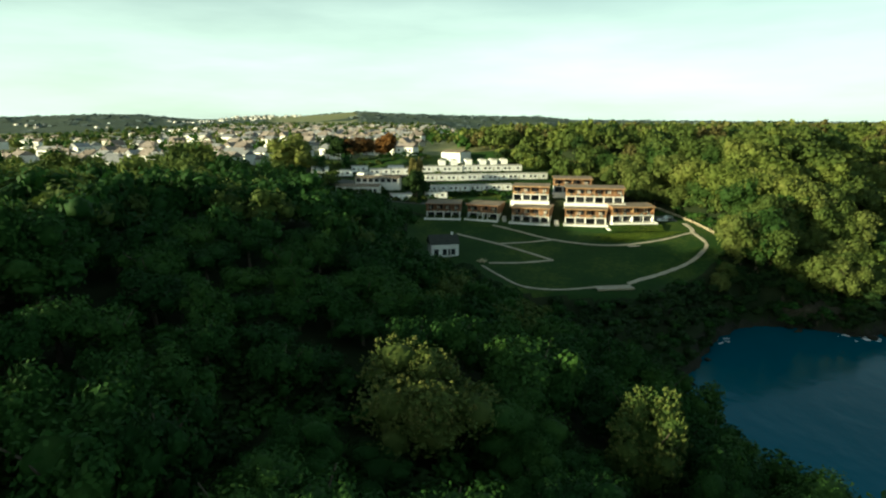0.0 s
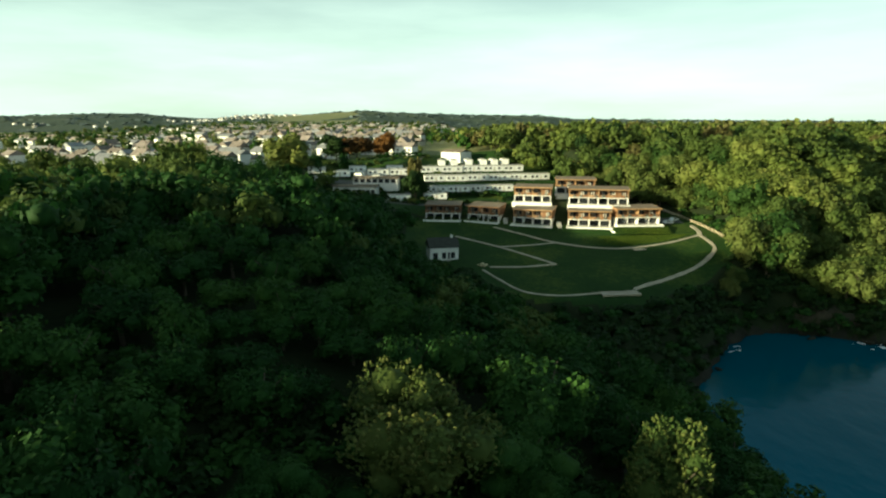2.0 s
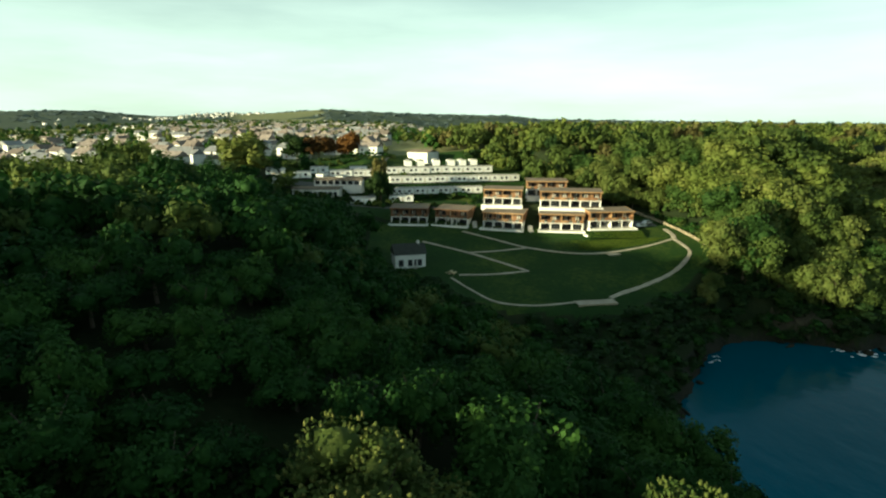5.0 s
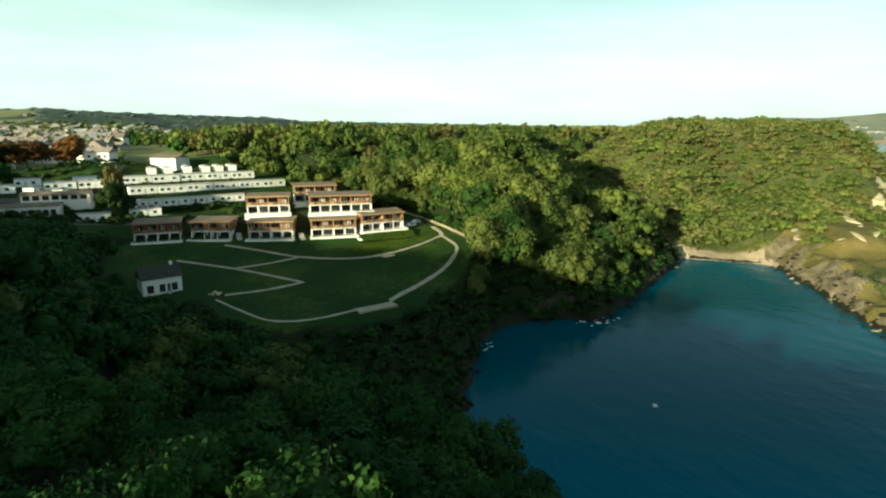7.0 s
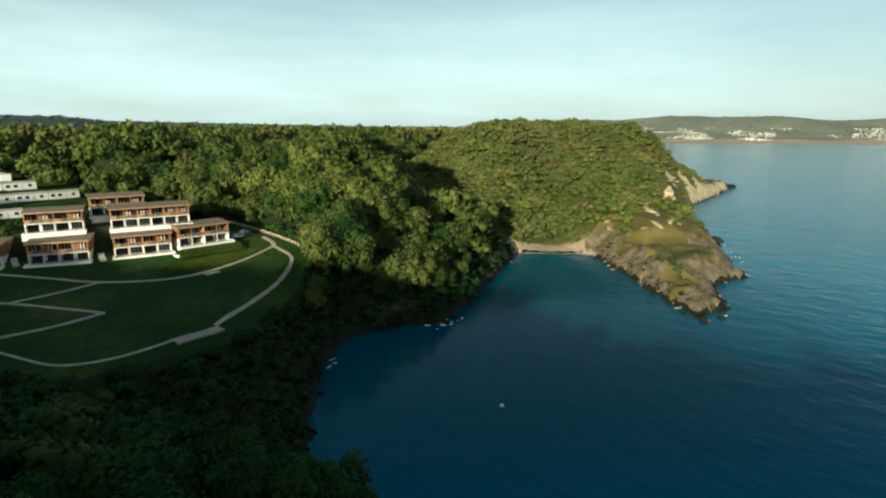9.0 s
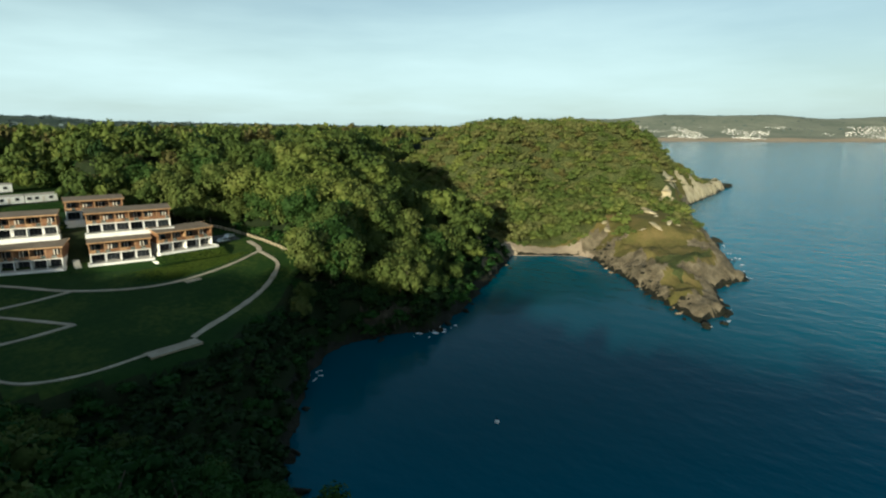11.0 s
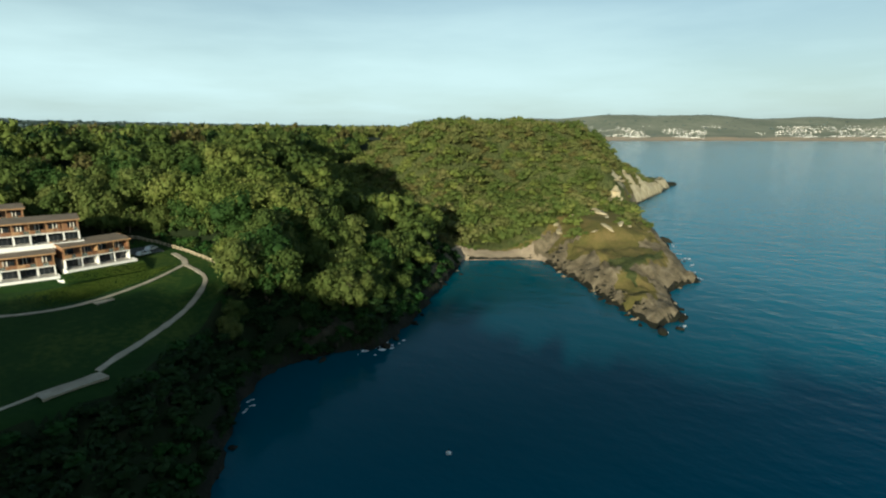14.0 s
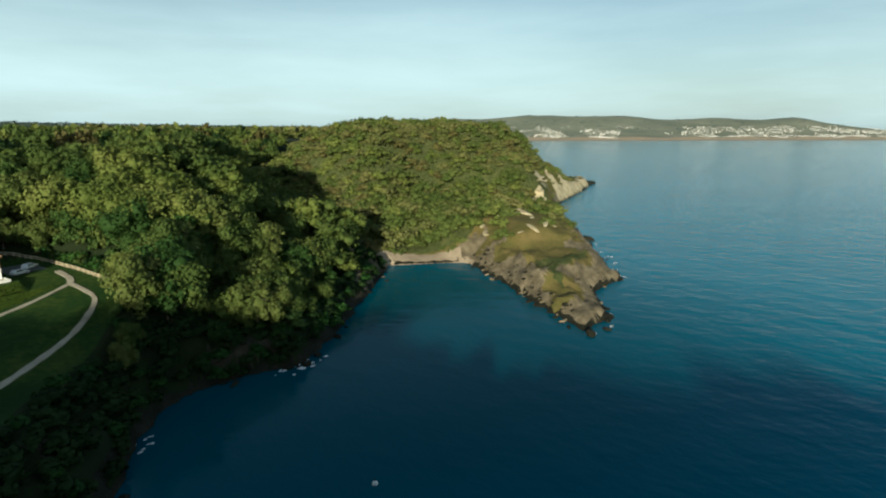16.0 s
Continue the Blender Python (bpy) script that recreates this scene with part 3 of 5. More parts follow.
def apartment(label, left, right, z, depth=9.0, bays=4, lower=True, wood_by_light="cedar", roof_lift=0.0):
    """A two-storey terrace block: rendered ground floor, timber upper floor with a deep balcony, flat roof."""
    a, b = Vector((*left, z)), Vector((*right, z))
    w = (b - a).length
    ob = tagged(new("apartment_block"), label, "apartment building", "terraced apartment blocks")
    ob.matrix_world = pose(a.x, a.y, z, 0, 0, math.degrees(math.atan2(b.y - a.y, b.x - a.x)))
    g, u, top = 2.45, 2.7, 5.75          # ceiling, upper floor, eave
    back = 2.6                           # depth of the balcony
    part("wall", boxes((0.25, w - 0.25, back, depth, -2.5, g)), M["render_white"], ob, "white rendered ground floor wall")
    # back wall of the balcony: its recess shade is put into the tone
    part("upper_wall", boxes((0.25, w - 0.25, back + 0.003, depth, u, top)), M["cedar_dark_and_shaded"], ob, "cedar-clad upper wall, recess shade in its dark tone")
    for x0, x1 in ((0, 0.25), (w - 0.25, w)):
        part("side_wall", boxes((x0, x1, 0.3, depth + 0.1, -2.5, g)), M["render_white"], ob)
        part("side_cladding", boxes((x0 - 0.04, x1 + 0.04, 0.15, depth + 0.14, g + 0.005, top - 0.005)), M["cedar_dark_and_shaded"], ob, "dark cedar boarding")
        for k in range(10):
            part("cladding_board", boxes((x0 - 0.075, x1 + 0.075, 0.13, depth + 0.16, g + 0.03 + k * 0.32, g + 0.30 + k * 0.32)), M["cedar_dark_and_shaded"], ob)
    part("balcony_floor", boxes((-0.05, w + 0.05, -0.1, back + 0.3, g + 0.004, u)), M["render_white"], ob, "pale-edged balcony floor", 0.02)
    part("party_wall", boxes((w / 2 - 0.15, w / 2 + 0.15, 0.1, back + 0.02, -0.2, g)), M["render_white"], ob)
    part("party_screen", boxes((w / 2 - 0.08, w / 2 + 0.08, 0.0, back + 0.02, u + 0.003, top - 0.3)), M[wood_by_light], ob)
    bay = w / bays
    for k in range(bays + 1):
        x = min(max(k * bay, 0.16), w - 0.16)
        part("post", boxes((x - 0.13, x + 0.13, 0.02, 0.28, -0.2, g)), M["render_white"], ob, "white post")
        part("balcony_post", boxes((x - 0.08, x + 0.08, -0.02, 0.14, u + 0.003, top - 0.28)), M[wood_by_light], ob)
    for k in range(bays):
        x0, x1 = k * bay, (k + 1) * bay
        if lower:
            window(ob, x0 + 0.3, x1 - 0.3, back - 0.005, 0.02, 2.2, 3)
        window(ob, x0 + 0.5 + 0.7 * (k % 2), x1 - 0.5 - 0.5 * ((k + 1) % 2), back - 0.005, u + 0.03, u + 2.3, 2)
        for i in range(2):
            cx0 = x0 + 0.55 + (i * 0.78 + 0.25 * k) % (bay - 1.5)
            part("curtain", boxes((cx0, cx0 + 0.26, back - 0.075, back - 0.064, u + 0.1, u + 2.15)), M["plaster"], ob, "cream curtain")
        if (k + int(w)) % 2 == 0:
            tx = x0 + bay * 0.5
            table = part("balcony_table", boxes((tx - 0.45, tx + 0.45, 0.75, 1.45, u + 0.7, u + 0.75)), M["cedar"], ob)
            part("table_leg", boxes((tx - 0.06, tx + 0.06, 1.04, 1.16, u + 0.004, u + 0.7)), M["frame_dark"], table)
            for side in (-0.95, 0.7):
                part("balcony_chair", boxes((tx + side, tx + side + 0.45, 0.85, 1.3, u + 0.38, u + 0.45), (tx + side, tx + side + 0.45, 1.3, 1.36, u + 0.38, u + 0.95), (tx + side, tx + side + 0.05, 0.85, 1.36, u + 0.004, u + 0.38), (tx + side + 0.4, tx + side + 0.45, 0.85, 1.36, u + 0.004, u + 0.38)), M["dark_board"], ob)
        rail = part("balustrade", boxes((x0 + 0.09, x1 - 0.09, -0.03, 0.04, u + 1.02, u + 1.1), (x0 + 0.09, x1 - 0.09, -0.03, 0.04, u + 0.08, u + 0.13)), M["cedar_dark_and_shaded"], ob)
        for i in range(3):
            s = (bay - 0.2) / 3
            solid = (k + i) % 3 != 1
            part("timber_panel" if solid else "glass_panel", boxes((x0 + 0.12 + i * s, x0 + 0.07 + (i + 1) * s, -0.005, 0.015, u + 0.14, u + 1.015)), M["cedar_dark_and_shaded" if solid else "clear"], rail)
        if k % 2 == 0:
            part("balcony_screen", boxes((x0 + 0.1, x0 + bay * 0.42, -0.06, -0.035, u + 0.05, u + 1.05)), M[wood_by_light], ob, "slatted timber screen")
    bm = bmesh.new()
    v = box(bm, -0.4, w + 0.4, -0.4, depth + 0.4, top, top + 0.22)
    for q in v:
        q.co.z += 0.05 + 0.07 * q.co.y + roof_lift
    part("roof", bm, M["flat_roof"], ob, "grey flat roof membrane")
    bm = boxes((-0.46, w + 0.46, -0.47, -0.405, top - 0.1, top + 0.3), (-0.46, -0.405, -0.4, depth + 0.4, top - 0.1, top + 0.26), (w + 0.405, w + 0.46, -0.4, depth + 0.4, top - 0.1, top + 0.26))
    for q in bm.verts:
        q.co.z += 0.05 + 0.07 * q.co.y + roof_lift
    part("fascia", bm, M[wood_by_light], ob, "orange-brown timber fascia")
    bm = boxes((-0.1, w + 0.1, 0.0, depth, top - 0.003, top + 0.26))
    part("ceiling_board", bm, M["cedar"], ob)
    if lower:
        part("terrace_wall", boxes((-0.6, w + 0.6, -2.9, -2.65, -1.9, 0.25), (-0.6, -0.35, -2.65, 0.3, -1.9, 0.22), (w + 0.35, w + 0.6, -2.65, 0.3, -1.9, 0.22)), M["render_white"], ob, "low white terrace wall", 0.02)
        part("terrace_floor", boxes((-0.34, w + 0.34, -2.64, back - 0.01, -1.8, -0.03)), M["concrete"], ob)
    if lower and z < 25:
        bm = bmesh.new()
        lift = [bm.verts.new(p) for x in (-2.2, w + 2.2) for p in ((x, -7.5, -2.3), (x, -2.905, -0.42), (x, -2.905, -2.6))]
        for f in ((0, 3, 4, 1), (0, 1, 2), (3, 5, 4), (1, 4, 5, 2), (0, 2, 5, 3)):
            bm.faces.new([lift[i] for i in f])
        part("grass_bank", bm, M["lawn"], ob, "mown grass bank below the terrace")
    if lower:
        for k in range(bays * 2):
            part("chimney_vent" if k == bays else "planter", boxes((0.6 + k * (w - 1.6) / (bays * 2 - 1), 1.1 + k * (w - 1.6) / (bays * 2 - 1), -2.4, -2.0, -0.03, 0.4)), M["concrete"], ob)
    return ob


# the first two blocks get darker wood, their shade painted into the colour
apartment("shaded two-storey apartment block with cedar upper floor", (-8, 230), (6, 228.3), 22.6, wood_by_light="cedar_dark_and_shaded")
apartment("two-storey apartment block, shade in its dark cedar tone", (9.3, 228.6), (21.3, 223.3), 22.5, bays=3, wood_by_light="cedar_dark_and_shaded")
apartment("two-storey apartment block with white ground floor", (27, 221.3), (41, 216), 22.3)
apartment("sunlit cedar-clad apartment block above the lawn", (47.3, 214.8), (62.6, 211.8), 22.5, depth=7.0)
apartment("end apartment block beside the parking bay", (64.8, 211.6), (81.2, 212.4), 23.6, depth=8.0)
apartment("upper-row apartment block with pale cedar front", (28.3, 230.5), (42.5, 227), 29.9, depth=8.0)
apartment("long upper-row apartment block with white terrace", (49, 222.8), (71, 218.5), 29.9, depth=8.0, bays=6)
apartment("topmost apartment block on the slope", (46.8, 237.5), (62.3, 235.3), 32.3, depth=8.0)


def steps_between(x, y, z, turn, n):
    ob = tagged(new("stair"), "pale concrete garden stair between two blocks", "stair", "garden stairs")
    ob.matrix_world = pose(x, y, z, 0, 0, turn)
    for k in range(n):
        part("tread", boxes((-0.8, 0.8, k * 0.32, (n) * 0.32, (k - 1) * 0.18 - (0.5 if k == 0 else 0), k * 0.18)), M["concrete"], ob)
    return ob


steps_between(24.2, 221.5, height(24.2, 221.5), 0, 12)
steps_between(44.3, 214.5, height(44.3, 214.5), 0, 12)

# low white house by the lawn's foot
def lodge():
    ob = tagged(new("house"), "low white house with a dark slate roof standing in shade", "house")
    ob.matrix_world = pose(-4.8, 182.8, 17.0, 0, 0, 12)
    w, d, e = 9.6, 7.0, 3.7
    part("wall", boxes((0, w, 0, d, -3.0, e)), M["render_white"], ob)
    bm = bmesh.new()
    base = [bm.verts.new(p) for p in ((-0.4, -0.4, e + 0.004), (w + 0.4, -0.4, e + 0.004), (w + 0.4, d + 0.4, e + 0.004), (-0.4, d + 0.4, e + 0.004))]
    ridge = [bm.verts.new(p) for p in ((-0.4, d / 2, e + 2.9), (w + 0.4, d / 2, e + 2.9))]
    for f in ((0, 1, 5, 4), (1, 2, 5), (2, 3, 4, 5), (3, 0, 4), (3, 2, 1, 0)):
        bm.faces.new([(base + ridge)[i] for i in f])
    part("roof", bm, M["dark_board"], ob, "dark slate roof")
    part("chimney", boxes((7.6, 8.3, 3.2, 3.9, e + 1.8, e + 3.6)), M["plaster"], ob, bevel=0.03)
    for x0, x1 in ((1.0, 2.6), (4.0, 5.4), (7.0, 8.4)):
        window(ob, x0, x1, -0.03, 0.0, 2.1, 2)
    door = part("door", boxes((5.9, 6.7, -0.06, -0.002, 0, 2.05)), M["frame_dark"], ob)
    part("door_handle", boxes((6.5, 6.56, -0.11, -0.06, 0.95, 1.1)), M["concrete"], door)
    part("step", boxes((5.6, 7.0, -0.9, -0.01, -1.0, -0.02)), M["concrete"], ob)


lodge()


def curved_wall(x, y, radius, start, end):
    """A low white seat wall in an arc."""
    ob = tagged(new("seat_wall"), "low curved white seat wall beside the end block", "wall")
    ob.matrix_world = pose(x, y, height(x, y))
    bm = bmesh.new()
    n = 14
    rings = []
    for k in range(n + 1):
        a = radians(start + (end - start) * k / n)
        rings.append([bm.verts.new((math.cos(a) * q, math.sin(a) * q, z)) for q, z in ((radius, -1.0), (radius, 0.75), (radius - 0.35, 0.75), (radius - 0.35, -1.0))])
    for a, b in zip(rings, rings[1:]):
        for k in range(3):
            bm.faces.new((a[k], a[k + 1], b[k + 1], b[k]))
    bm.faces.new(rings[0]), bm.faces.new(rings[-1][::-1])
    bmesh.ops.recalc_face_normals(bm, faces=bm.faces)
    part("coping", bm, M["render_white"], ob)
    bm = bmesh.new()
    bmesh.ops.create_cone(bm, cap_ends=True, segments=20, radius1=radius - 0.36, radius2=radius - 0.36, depth=0.6, matrix=Matrix.Translation((0, 0, -0.16)))
    part("paving", bm, M["concrete"], ob)


curved_wall(63.9, 208.6, 2.3, 150, 380)


# ---- static caravans and huts ----
def caravan(length, label):
    ob = tagged(new("static_caravan"), label, "caravan", "static caravans")
    w, h = 3.6, 2.75
    part("body", boxes((0, length, 0, w, 0.0, h)), M["caravan_white"], ob, bevel=0.08)
    bm = bmesh.new()
    prof = [(-0.1, h - 0.04), (w / 2, h + 0.42), (w + 0.1, h - 0.04), (w + 0.1, h + 0.05), (w / 2, h + 0.52), (-0.1, h + 0.05)]
    ends = [[bm.verts.new((x, y, z)) for y, z in prof] for x in (-0.1, length + 0.1)]
    for k in range(6):
        bm.faces.new((ends[0][k], ends[0][(k + 1) % 6], ends[1][(k + 1) % 6], ends[1][k]))
    bm.faces.new(ends[0]), bm.faces.new(ends[1][::-1])
    bmesh.ops.recalc_face_normals(bm, faces=bm.faces)
    part("roof", bm, M["concrete"], ob, "low-pitched grey roof")
    part("skirt", boxes((0.05, length - 0.05, 0.05, w - 0.05, -1.6, -0.004)), M["dark_board"], ob, "dark skirting boards")
    n = int(length / 2.4)
    for k in range(n):
        x = 0.7 + k * (length - 1.2) / n
        if k == n // 2:
            part("door", boxes((x, x + 0.8, -0.03, -0.002, 0.1, 2.05)), M["plaster"], ob)
        else:
            window(ob, x, x + 1.15, -0.03, 1.05, 2.05, 1)
    window(ob, 0.5, 0.9, -0.03, 1.2, 1.9)
    return ob


long_van = caravan(10.4, "long white static caravan in a terraced row")
short_van = caravan(8.2, "short cream-white static caravan in a terraced row")
first = {}
random.seed(4)


def set_thing(proto, m):
    """The first call moves the model itself, later ones place copies."""
    if proto.name not in first:
        first[proto.name] = True
        proto.matrix_world = m
        return proto
    return copy_thing(proto, m)


for (x0, y0), (x1, y1), z, n in (((-12, 283.4), (39.5, 293.7), 37.5, 4), ((-10, 273), (54, 286.3), 33.9, 5), ((-9, 264.8), (33, 272.6), 29.5, 4), ((-9.5, 254.5), (2.8, 256.5), 27.5, 1),
                               ((-26, 251), (-13.8, 250.5), 27.2, 1), ((-38, 277), (-18, 281), 36.6, 2)):
    turn = math.degrees(math.atan2(y1 - y0, x1 - x0))
    length = math.hypot(x1 - x0, y1 - y0)
    n = max(1, round(length / 10.7))
    for k in range(n):
        t = k * 10.75 / length
        set_thing(long_van, pose(x0 + (x1 - x0) * t, y0 + (y1 - y0) * t + random.uniform(-0.15, 0.15), z + random.uniform(-0.1, 0.1), 0, 0, turn + random.uniform(-0.8, 0.8)))
for k in (0, 1, 2.2, 3.4, 4.3, 5.2):
    set_thing(short_van, pose(0 + k * 6.6, 301 + k * 1.3, 39.7 + 0.1 * (int(k) % 3), 0, 0, 96 + random.uniform(-3, 3)))


def clubhouse(label, x, y, z, turn, w, d, h, nwin, mat="render_white"):
    ob = tagged(new("clubhouse"), label, "building")
    ob.matrix_world = pose(x, y, z, 0, 0, turn)
    part("wall", boxes((0, w, 0, d, -3, h)), M[mat], ob)
    bm = bmesh.new()
    prof = [(-0.6, h + 0.003), (d / 2, h + 0.13 * d), (d + 0.6, h + 0.003), (d + 0.6, h + 0.2), (d / 2, h + 0.13 * d + 0.2), (-0.6, h + 0.2)]
    ends = [[bm.verts.new((x, y, z)) for y, z in prof] for x in (-0.4, w + 0.4)]
    for k in range(6):
        bm.faces.new((ends[0][k], ends[0][(k + 1) % 6], ends[1][(k + 1) % 6], ends[1][k]))
    bm.faces.new(ends[0]), bm.faces.new(ends[1][::-1])
    bmesh.ops.recalc_face_normals(bm, faces=bm.faces)
    part("roof", bm, M["flat_roof"], ob, "low-pitched grey-brown roof")
    part("gable", boxes((0.02, 0.12, d * 0.12, d * 0.88, h + 0.002, h + 0.03 * d), (w - 0.12, w - 0.02, d * 0.12, d * 0.88, h + 0.002, h + 0.03 * d)), M[mat], ob)
    for k in range(nwin):
        window(ob, 0.6 + k * (w - 0.8) / nwin, 0.6 + k * (w - 0.8) / nwin + (w - 0.8) / nwin * 0.72, -0.03, 0.9, 2.5, 2)
    return ob


clubhouse("large plain white hall behind the caravans", -2.5, 327, 40.6, -40, 14, 10, 5.2, 0)
clubhouse("long white clubhouse with a row of dark windows", -51, 255.5, 29.6, -4, 20, 7, 3.6, 9)
clubhouse("white flat-roofed building behind the clubhouse", -43, 263, 33.6, -4, 21, 7, 2.7, 7)
for x, y, turn in ((-61, 263, 3), (-54, 271, 6), (-66, 272, 4), (-40, 270.5, 80), (-31.5, 271.5, 82), (-48, 283, 5), (-30, 288, 4)):
    set_thing(short_van, pose(x, y, height(x, y) + 0.75, 0, 0, turn))


tagged(ribbon("road", [(-62, 268), (-34, 267), (-20, 262), (-17, 275), (-18, 296), (-14, 322)], 3.6, M["tarmac"], 0.06), "narrow grey tarmac road through the caravan park", "road", kind="structure")
tagged(ribbon("road", [(-30, 247), (-12, 247.5), (6, 250), (24, 250)], 3.0, M["tarmac"], 0.06), "narrow grey tarmac lane behind the blocks", "road", kind="structure")


# ---- fence, parked cars, buoy ----
fence = tagged(new("fence"), "pale timber rail fence above the footpath", "fence")
line = [(84, 233), (90, 230), (94, 226), (96, 219), (98, 211), (99.3, 203), (100, 196)]
for (ax, ay), (bx, by) in zip(line, line[1:]):
    n = 4
    for k in range(n):
        x, y = ax + (bx - ax) * k / n, ay + (by - ay) * k / n
        x2, y2 = ax + (bx - ax) * (k + 1) / n, ay + (by - ay) * (k + 1) / n
        z, z2 = height(x, y), height(x2, y2)
        part("post", boxes((x - 0.09, x + 0.09, y - 0.09, y + 0.09, z - 1.2, z + 1.1)), M["fence_wood"], fence)
        bm = bmesh.new()
        side = Vector((by - ay, ax - bx, 0)).normalized() * 0.05
        for lo, hi in ((0.25, 0.45), (0.78, 1.0)):
            v = [bm.verts.new(p) for s in (-1, 1) for p in ((x + s * side.x, y + s * side.y, z + lo), (x2 + s * side.x, y2 + s * side.y, z2 + lo), (x2 + s * side.x, y2 + s * side.y, z2 + hi), (x + s * side.x, y + s * side.y, z + hi))]
            for f in ((0, 1, 2, 3), (7, 6, 5, 4), (0, 4, 5, 1), (1, 5, 6, 2), (2, 6, 7, 3), (3, 7, 4, 0)):
                bm.faces.new([v[i] for i in f])
        part("rail", bm, M["fence_wood"], fence)


def car(label):
    ob = tagged(new("car"), label, "car", "parked cars")
    bm = bmesh.new()
    side = [(-2.1, 0.35), (2.1, 0.35), (2.15, 0.75), (1.25, 0.95), (0.6, 1.45), (-1.5, 1.48), (-2.1, 1.0)]
    a = [bm.verts.new((x, -0.85 if z < 1.1 else -0.7, z)) for x, z in side]
    b = [bm.verts.new((x, 0.85 if z < 1.1 else 0.7, z)) for x, z in side]
    bm.faces.new(a), bm.faces.new(b[::-1])
    for k in range(7):
        bm.faces.new((a[k], b[k], b[(k + 1) % 7], a[(k + 1) % 7]))
    bmesh.ops.recalc_face_normals(bm, faces=bm.faces)
    part("body", bm, M["car_paint"], ob, "white painted body", 0.06)
    for s in (-1, 1):
        part("side_window", boxes((-1.4, 0.55, s * 0.78 - 0.04, s * 0.78 + 0.04, 1.02, 1.36)), M["glass"], ob)
        for x in (-1.3, 1.3):
            bm = bmesh.new()
            bmesh.ops.create_cone(bm, cap_ends=True, segments=14, radius1=0.33, radius2=0.33, depth=0.22, matrix=Matrix.Translation((x, s * 0.78, 0.33)) @ Matrix.Rotation(radians(90), 4, "X"))
            wheel = part("wheel", bm, M["rubber"], ob)
            bm = bmesh.new()
            bmesh.ops.create_cone(bm, cap_ends=True, segments=10, radius1=0.2, radius2=0.2, depth=0.25, matrix=Matrix.Translation((x, s * 0.78, 0.33)) @ Matrix.Rotation(radians(90), 4, "X"))
            part("rim", bm, M["concrete"], wheel)
    return ob


bay = tagged(ribbon("parking_bay", [(84, 220.5), (88, 221), (92.5, 221.5)], 7.0, M["tarmac"], 0.05), "small tarmac parking bay beside the end block", "parking bay", kind="structure")
auto = car("white car parked by the end block")
auto.matrix_world = pose(86.5, 217, height(86.5, 217) + 0.06, 0, 0, 20)
copy_thing(auto, pose(90, 220.3, height(90, 220.3) + 0.06, 0, 0, 35))

buoy = tagged(new("buoy"), "small white mooring buoy floating in the bay", "buoy")
buoy.matrix_world = pose(94.9, 102.6, 0)
bm = bmesh.new()
bmesh.ops.create_uvsphere(bm, u_segments=14, v_segments=9, radius=0.55)
part("float", bm, M["buoy_white"], buoy)
bm = bmesh.new()
bmesh.ops.create_cone(bm, cap_ends=True, segments=8, radius1=0.07, radius2=0.05, depth=0.7, matrix=Matrix.Translation((0, 0, 0.8)))
part("mast", bm, M["rubber"], buoy)


# ---- trees ----
def ico(level):
    bm = bmesh.new()
    bmesh.ops.create_icosphere(bm, subdivisions=level, radius=1.0)
    v = np.array([q.co[:] for q in bm.verts])
    f = np.array([[q.index for q in face.verts] for face in bm.faces])
    bm.free()
    return v, f


ICO1, ICO2, ICO3 = ico(1), ico(2), ico(3)


def crown_arrays(rng, lumps, leaves, leaf, ball=ICO1, squash=1.0):
    """A crown of unit radius: leafy lumps of uneven size, each set with many small leaf sprays."""
    centres, radii = [np.array([0, 0, 0.05])], [0.62]
    stretch = [np.ones(3)]
    lean = rng.normal(size=2) * 0.1
    for k in range(lumps):
        a, h = rng.uniform(0, 2 * np.pi), rng.uniform(-0.75, 0.95)
        r = np.sqrt(max(0.05, 1 - h * h)) * rng.uniform(0.4, 0.86)
        centres.append(np.array([r * np.cos(a) + lean[0] * h, r * np.sin(a) + lean[1] * h, h * rng.uniform(0.5, 0.74)]))
        radii.append(rng.uniform(0.15, 0.3) if k % 3 else rng.uniform(0.3, 0.46))
        stretch.append(rng.uniform(0.75, 1.25, 3))
    centres, radii, stretch = np.array(centres), np.array(radii), np.array(stretch)
    V, F, at = [], [], 0
    bv, bf = ball
    for c, r, w in zip(centres, radii, stretch):
        V.append(c + bv * w * r * 0.7 * rng.uniform(0.82, 1.12, (len(bv), 1)))
        F.append(bf + at)
        at += len(bv)
    share = radii**2 / (radii**2).sum()
    who = rng.choice(len(radii), leaves, p=share)
    way = rng.normal(size=(leaves, 3)) + [0, 0, 0.35]
    way /= np.linalg.norm(way, axis=1)[:, None]
    spot = centres[who] + way * stretch[who] * radii[who][:, None] * rng.uniform(0.78, 1.17, (leaves, 1))
    facing = way + rng.normal(size=(leaves, 3)) * 0.4
    facing /= np.linalg.norm(facing, axis=1)[:, None]
    u = np.cross(facing, rng.normal(size=(leaves, 3)))
    u /= np.linalg.norm(u, axis=1)[:, None]
    v = np.cross(facing, u)
    size = leaf * rng.uniform(0.7, 1.7, (leaves, 1))
    quad = np.stack([spot - u * size, spot - v * size * 0.6, spot + u * size, spot + v * size * 0.6], 1).reshape(-1, 3)
    V.append(quad)
    q = at + 4 * np.arange(leaves)[:, None]
    F.append(np.concatenate([q + [0, 1, 2], q + [0, 2, 3]]))
    V, F = np.concatenate(V), np.concatenate(F)
    V[:, 2] *= squash
    return V, F


